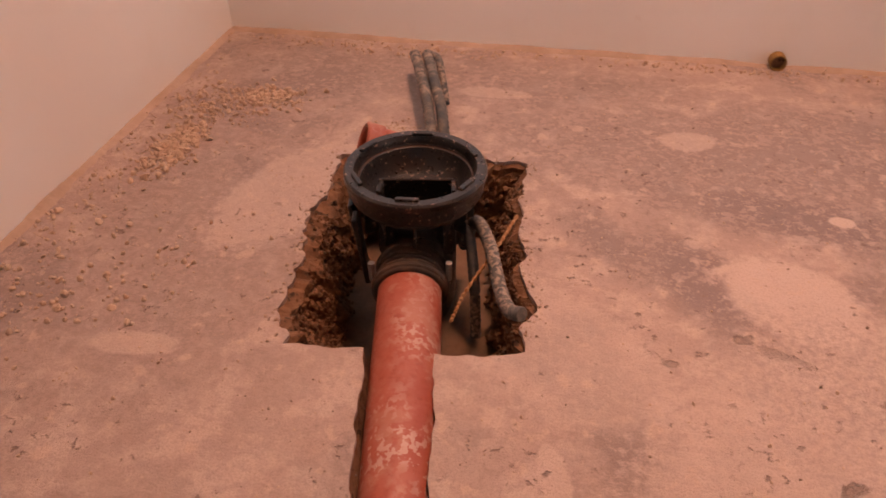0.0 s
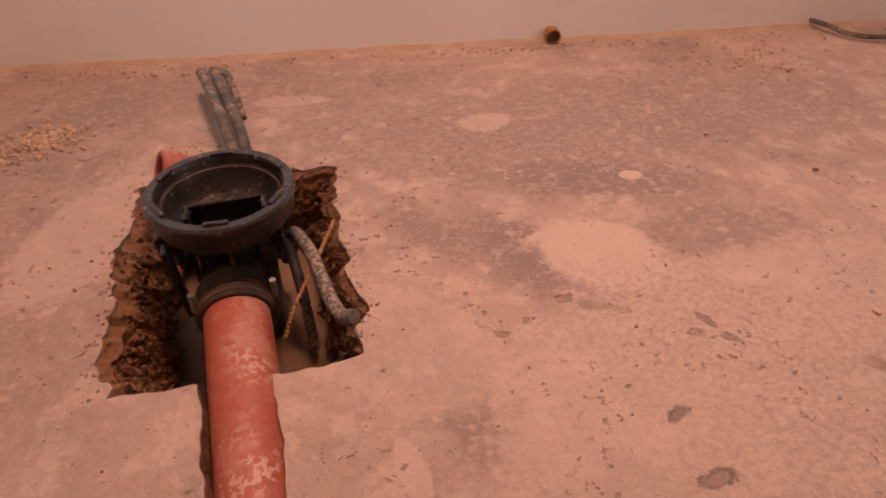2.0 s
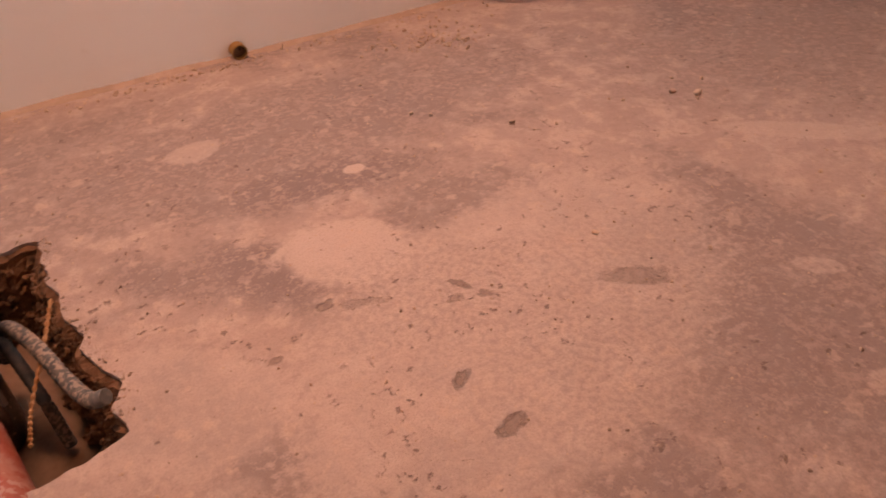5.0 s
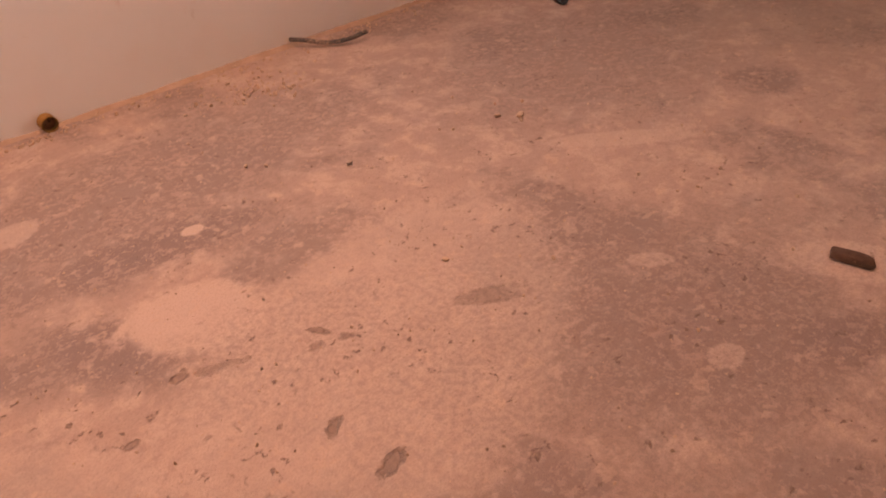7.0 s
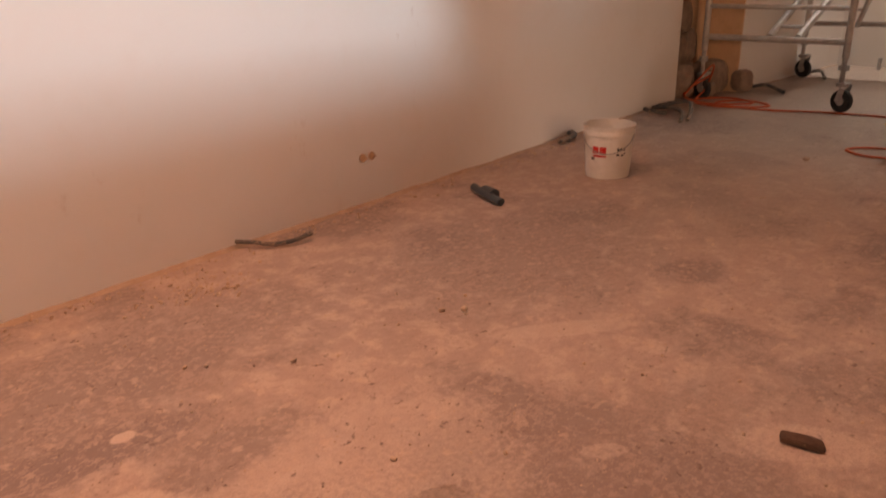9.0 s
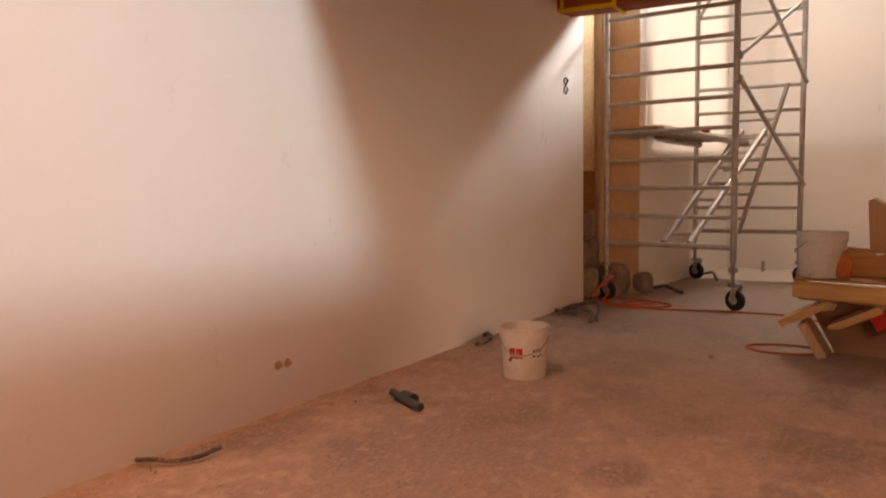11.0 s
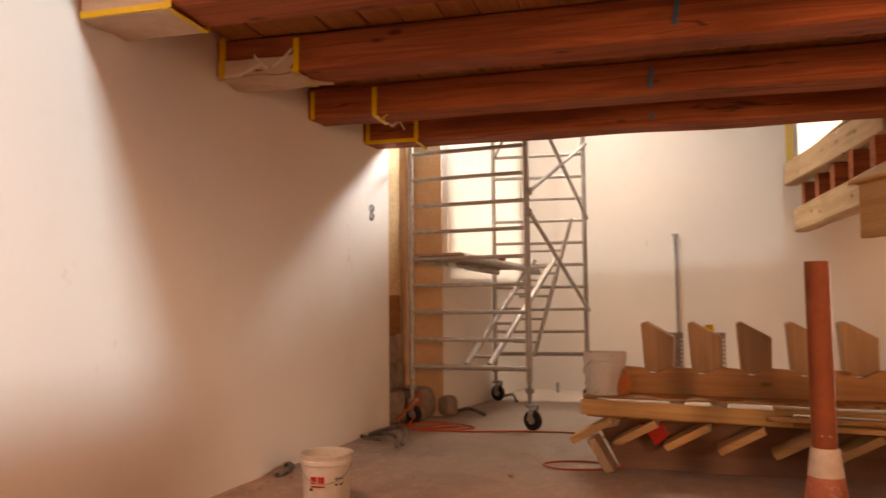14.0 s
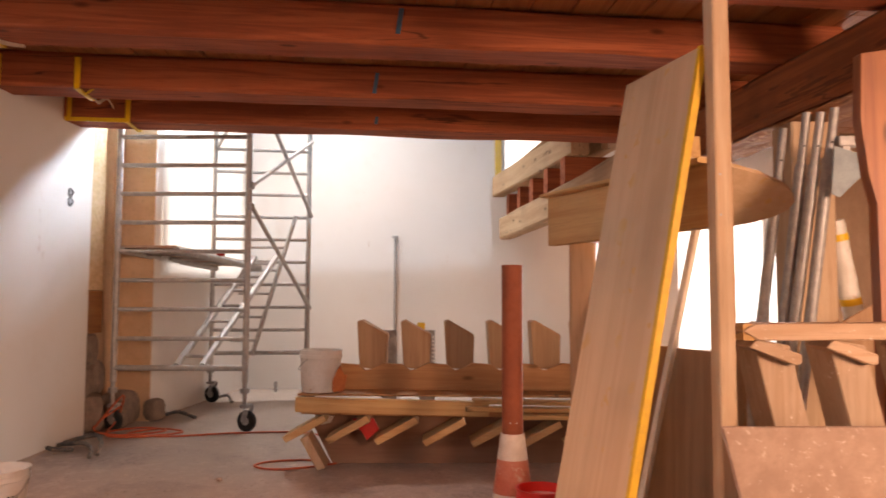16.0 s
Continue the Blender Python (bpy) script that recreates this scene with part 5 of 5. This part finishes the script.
outline_plate("shard", [(0.06, 0.03), (0.0, 0.16), (-0.03, 0.09), (-0.05, 0.10), (-0.03, -0.01), (0.04, -0.015)], 0.03, rough_mat("clay_tile", (0.5, 0.16, 0.06), (0.4, 0.12, 0.05), 14), th, 0)
th = thing("red_cloth", pose(4.93, 0.36, 0.27), "red plastic scrap stuck under the planks", "scrap")
outline_plate("scrap", [(0.08, 0.05), (-0.06, 0.05), (-0.10, -0.02), (-0.02, -0.09), (0.02, -0.02)], 0.02, M_RED, th, 0)
th = thing("white_scrap", pose(4.95, 0.66, 0.26), "crumpled white plastic scrap under the planks", "scrap")
outline_plate("scrap", [(0.03, 0.075), (-0.10, 0.07), (-0.08, 0.03), (-0.02, 0.015), (0.02, 0.045)], 0.03, M_WHITE, th, 0)
for k, y in enumerate((0.24, -0.05)):
    th = thing("perforated_rail", pose(5.75, y, 0), "grey perforated steel rail standing behind the treads", "rail", "perforated rails")
    bm = slab([-0.055, 0.055], [0.0, 0.86], [(-0.05 + 0.0, -0.035, 0.5 + 0.03 * j, 0.515 + 0.03 * j) for j in range(11)], 0, 0.004, "x")
    part("web", bm, M_STEEL, th)
    part("flange", box(0.03, 0.004, 0.86, 0.001, (0.015, 0.059, 0.43)), M_STEEL, th)
th = thing("yellow_block", pose(5.76, 0.0, 0.858), "small yellow block on a steel rail behind the treads", "block")
part("block", box(0.05, 0.06, 0.06, 0.006, (0, 0, 0.03)), M_TAPE, th)

# ---- cone with a pipe standing in it ----
th = thing("traffic_cone", pose(3.96, -0.50, 0), "faded red and white traffic cone", "cone")
part("base", box(0.30, 0.30, 0.03, 0.01, (0, 0, 0.015)), M_CONE, th)
prof = lambda z: 0.115 - (0.115 - 0.062) * z / 0.40
for nm, a, b, mt in (("lower_band", 0.03, 0.10, M_WHITE), ("red_band", 0.10, 0.27, M_CONE), ("white_band", 0.27, 0.40, M_WHITE)):
    part(nm, lathe([(prof(a), a), (prof(b), b), (prof(b) - 0.006, b), (prof(a) - 0.006, a)], 40), mt, th, smooth=True)
th = thing("standing_pipe", pose(3.96, -0.50, 0.03), "brown plastic drain pipe standing in the cone", "pipe")
part("tube", lathe([(0.055, 0.0), (0.055, 1.25), (0.051, 1.25), (0.051, 0.0)], 40), M_PIPE2, th, smooth=True)
for a in (-0.3, 0.3):
    part("screw", sweep([(-0.055, 0.055 * a, 0.43), (-0.06, 0.06 * a, 0.43)], 0.004, 6), M_STEEL, th)
bucket(pose(3.62, -0.60, 0, 0, 0, 100), "red paint bucket with white drips on the floor", 0.10, 0.118, 0.205, M_RED, False, False)
th = thing("paint_rest", pose(3.62, -0.60, 0.15), "wet red paint mixed with white in a bucket", "paint")
part("surface", lathe([(0.0, 0.012), (0.06, 0.01), (0.108, 0.012)], 30), rough_mat("red_paint_wet", (0.55, 0.02, 0.015), (0.75, 0.5, 0.45), 9, 0.2), th, smooth=True)


# ---- leaning boards, props and the second flight at the end of the pan ----
def panel(name, bl, br, tl, thick, mat, label, cat, edge=None):
    """A leaning sheet by three corners; its thickness goes away from the camera."""
    bl, br, tl = Vector(bl), Vector(br), Vector(tl)
    w, x = (br - bl).length, (br - bl).normalized()
    zraw = tl - bl
    z = (zraw - x * zraw.dot(x)).normalized()
    h = zraw.dot(z)
    y = z.cross(x)
    m = Matrix((x, y, z)).transposed().to_4x4()
    m.translation = bl
    th = thing(name, m, label, cat)
    part("face", box(w - 0.006, thick, h - 0.004, 0.003, (w / 2 - 0.003, thick / 2, h / 2)), mat, th)
    if edge:
        part("painted_edge", box(0.006, thick + 0.002, h, 0.001, (w - 0.002, thick / 2, h / 2)), edge, th, "yellow painted edge")
        part("edge_lip", box(0.018, 0.002, h, 0.0005, (w - 0.010, -0.001, h / 2)), edge, th, "yellow painted edge")
    return th


panel("shuttering_panel", (2.945, -0.486, 0.0), (2.465, -0.627, 0.004), (3.08, -0.884, 2.0), 0.027, M_PANEL, "wooden shuttering panel with a yellow edge leaning on a post", "panel", M_YELLOW)
th = thing("wooden_post", pose(2.575, -1.068, 0), "planed pale square wooden prop with screws", "post")
part("shaft", timber(2.60, 0.062, 0.062, 2, 71, 0.004, 0.002), M_RAWZ, th, m=pose(0.0, 0, 1.30, 0, 0, 10))
for z in (1.53, 1.39):
    part("screw", sweep([(-0.032, 0.01, z), (-0.034, 0.01, z)], 0.0045, 8), M_STEEL, th)
panel("leaning_board", (3.68, -0.74, 0.0), (3.45, -0.98, 0.0), (3.83, -1.12, 1.52), 0.024, M_ROUGHZ, "rough brown board with a frayed pale edge leaning behind", "board", None)
board("frayed_batten", (3.44, -0.985, 0.01), (3.59, -1.37, 1.515), 0.035, 0.03, M_WTAPE, "pale frayed batten on the edge of a leaning board", up=(1, 0.5, 0), cat="batten")
panel("plywood_sheet", (3.98, -1.15, 0.0), (3.10, -1.34, 0.0), (3.94, -1.19, 0.87), 0.02, M_STAIRZ, "brown plywood sheet standing upright", "sheet")
th = thing("timber_stand", pose(0, 0, 0), "heavy timber stand carrying a cross plank", "stand")
board("cross_plank", (4.02, -0.73, 1.515), (2.95, -1.20, 1.515), 0.255, 0.06, M_RAWX, "wide pale cross plank", th)
board("top_cap", (4.02, -0.70, 1.655), (2.95, -1.17, 1.655), 0.02, 0.10, M_RAWX, "", th)
part("upright", timber(1.40, 0.16, 0.14, 2, 77), M_STAIRZ, th, m=pose(4.02, -0.90, 0.70, 0, 0, -20))
part("upright", timber(1.64, 0.07, 0.09, 2, 78), M_STAIRZ, th, m=pose(3.04, -1.26, 0.82, 0, 0, -20))
part("block", box(0.09, 0.05, 0.10, 0.005, (3.42, -1.28, 1.80)), M_RAWX, th, "short block on the cap")
# half-round plywood top, tipped so that its underside shows
A, TIP, LOW = Vector((3.36, -1.13, 1.785)), Vector((3.59, -1.90, 1.645)), Vector((3.90, -1.42, 1.43))
e1 = (TIP - A).normalized()
e2 = ((LOW - A) - e1 * (LOW - A).dot(e1)).normalized()
L1, L2 = (TIP - A).length, (LOW - A).dot(e2)
outl = [(u * L1, v * L2) for u, v in ((-0.1, 0.0), (0.35, -0.05), (0.62, -0.05), (0.82, 0.0), (0.93, 0.07), (0.985, 0.16), (1.0, 0.26), (0.97, 0.38), (0.88, 0.54), (0.72, 0.72), (0.5, 0.88), (0.3, 0.95), (0.12, 0.85), (0.0, 0.5))]
m = Matrix((e1, e2, e1.cross(e2))).transposed().to_4x4()
m.translation = A
th = thing("round_table_top", m, "half-round pale plywood top seen from below", "tabletop")
part("plate", prism(outl, -0.026), M_PANEL, th)

th = thing("chipboard_panel", pose(0, 0, 0), "dusty chipboard panel with scuffs standing on edge", "panel")
outline_plate("sheet", [(-0.955, 0.712), (-2.4, 0.715), (-2.4, 0.0), (-1.13, 0.0)], 0.02, M_CHIP, th, 2.31)
th = thing("stair_flight", pose(0, 0, 0), "pale wooden stair flight with slanted treads and dusty rail", "stairs", "dismantled stair flights")
outline_plate("rail", [(-1.21, 0.985), (-1.255, 1.012), (-2.6, 1.022), (-2.6, 0.96), (-1.27, 0.95)], 0.16, M_TREADY, th, 2.74, "dusty pale rail board")
board("rail_end", (2.75, -1.235, 0.98), (3.10, -1.30, 0.965), 0.06, 0.04, M_RAWX, "", th)
for k in range(4):
    y = -1.215 - 0.285 * k
    outline_plate("tread", [(y - 0.055, 0.955), (y - 0.195, 0.93), (y - 0.40, 0.02), (y - 0.27, 0.02)], 0.19, M_TREADZ, th, 2.80, "slanted tread board")
    outline_plate("cleat", [(y - 0.02, 0.925), (y - 0.05, 0.955), (y - 0.215, 0.90), (y - 0.215, 0.865), (y - 0.19, 0.86)], 0.15, M_TREADY, th, 2.75)
outline_plate("lower_rail", [(-1.3, 0.0), (-1.3, 0.10), (-2.7, 0.10), (-2.7, 0.0)], 0.05, M_RAWY, th, 2.86)

# steel tubes leaning together, with a bracket
TUBES = [((3.864, -1.931, 2.004), (4.003, -1.713, 0.0)), ((3.758, -2.002, 2.063), (3.903, -1.789, 0.0)), ((3.700, -2.045, 2.05), (3.86, -1.80, 0.0)), ((3.650, -2.088, 2.06), (3.80, -1.86, 0.0))]
for k, (a, b) in enumerate(TUBES):
    a, b = Vector(a), Vector(b)
    th = thing("steel_tube", pose(0, 0, 0), "grey galvanised steel scaffold tube leaning upright", "tube", "leaning steel tubes")
    j = a.lerp(b, 0.13)
    part("spigot", sweep([a, j], 0.021, 14), M_STEEL, th, smooth=True)
    part("tube", sweep([j, b], 0.0285, 14), M_STEEL, th, smooth=True)
    part("pin_hole", sweep([a.lerp(b, 0.085) + Vector((-0.018, 0.003, 0)), a.lerp(b, 0.085) + Vector((-0.0225, 0.003, 0))], 0.006, 8), M_RUBBER, th)
tagged(part("steel_tube", sweep([(4.3, -1.86, 0.0), (4.28, -1.93, 0.98)], 0.02, 12), M_STEEL, smooth=True), "short dark steel tube end behind the rail", "tube", "leaning steel tubes")
th = thing("lattice_bracket", pose(0, 0, 0), "galvanised lattice beam end with a bluish gusset plate", "bracket")
part("top_chord", box(0.05, 1.0, 0.055, 0.006, (3.63, -2.58, 1.885)), M_STEEL, th)
part("bottom_chord", box(0.05, 1.0, 0.05, 0.006, (3.63, -2.58, 1.765)), M_STEEL, th)
for y in (-2.12, -2.32, -2.6):
    part("web_bar", box(0.04, 0.04, 0.10, 0.004, (3.63, y, 1.825)), M_STEEL, th)
outline_plate("gusset", [(-2.05, 1.86), (-2.25, 1.80), (-2.22, 1.74), (-2.07, 1.60), (-2.03, 1.62)], 0.008, rough_mat("gusset_blue_grey", (0.30, 0.36, 0.39), (0.24, 0.29, 0.31), 12, 0.6, 0.0), th, 3.60, "bluish steel gusset")
part("clamp", lathe([(0.033, 0.0), (0.036, 0.01), (0.036, 0.08), (0.033, 0.09)], 16, m=pose(3.672, -2.062, 1.72, 0, 0, 0)), M_STEEL, th, smooth=True)
# reddish board upright close to the right
th = thing("upright_board", pose(2.99, -1.957, 0), "varnished reddish-brown upright timber", "timber")
outline_plate("plank", [(0.125, 2.115), (0.135, 1.84), (0.11, 1.62), (0.075, 1.49), (0.08, 0.0), (-0.19, 0.0), (-0.19, 2.16)], 0.06, wood_mat("varnished_timber", (0.40, 0.14, 0.05), (0.29, 0.09, 0.035), 2, 0.8, 0.5), th, 0)
th = thing("mesh_roll", pose(0, 0, 0), "rolled white mesh tied with yellow tape", "roll")
MR0, MR1 = Vector((4.27, -2.41, 1.56)), Vector((4.42, -2.77, 0.02))
part("roll", sweep([MR0.lerp(MR1, i / 40) for i in range(41)], 0.055, 18, ridge=0.03), M_BUCKET, th, "white perforated mesh", smooth=True)
for t in (0.05, 0.29):
    part("tape_band", sweep([MR0.lerp(MR1, t), MR0.lerp(MR1, t + 0.025)], 0.059, 18), M_TAPE, th, smooth=True)
th = thing("plywood_offcut", pose(0, 0, 0), "brown plywood offcut behind the stair rail", "board")
outline_plate("sheet", [(-2.25, 0.96), (-2.62, 1.17), (-2.9, 1.17), (-2.9, 0.0), (-2.25, 0.0)], 0.02, M_STAIRZ, th, 4.0)
# clutter glimpsed between the treads
for k, (x, y, sx, sz) in enumerate(((4.4, -2.2, 0.3, 0.5), (4.3, -2.6, 0.25, 0.42), (4.7, -2.4, 0.4, 0.6))):
    stone("rubble_bag", pose(x, y, 0, 0, 0, 30 * k), sx, 0.25, sz, M_WHITE if k == 1 else M_STONE, "crumpled sack of rubble behind the stairs", "sack", 60 + k, 3, "sacks")

# loose ends of tape on the beams
for k, (x, y, z, rz) in enumerate(((3.848, 0.10, 2.56, 5.9), (4.876, 0.30, 2.53, 5.9), (5.78, 0.36, 2.50, 5.9))):
    th = thing("tape_strip", pose(x, y, z, 0, 0, rz), "short dark blue strip of tape on a beam", "tape", "blue tape strips")
    part("strip", box(0.006, 0.025, 0.14 if k < 2 else 0.06, 0.001, (-0.0, 0, 0)), M_BTAPE, th, m=pose(0, 0, 0, 8, 0, 0))
for pts in ([(3.62, 2.20, 2.424), (3.72, 2.14, 2.40), (3.80, 2.2, 2.425)], [(3.80, 2.19, 2.425), (3.86, 2.14, 2.42), (3.90, 2.08, 2.425)], [(4.92, 2.19, 2.45), (4.97, 2.17, 2.41), (5.05, 2.15, 2.46), (5.12, 2.13, 2.41)]):
    bm = bmesh.new()
    pp = curve_pts(pts, 8)
    ring = [(bm.verts.new(p + Vector((0, 0, 0.012))), bm.verts.new(p - Vector((0, 0.004, 0.012)))) for p in pp]
    for (a, b), (c, d) in zip(ring, ring[1:]):
        bm.faces.new((a, b, d, c))
    bmesh.ops.solidify(bm, geom=bm.faces[:], thickness=0.002)
    tagged(part("tape_end", bm, M_WTAPE), "loose curled end of pale masking tape", "tape", "tape ends")
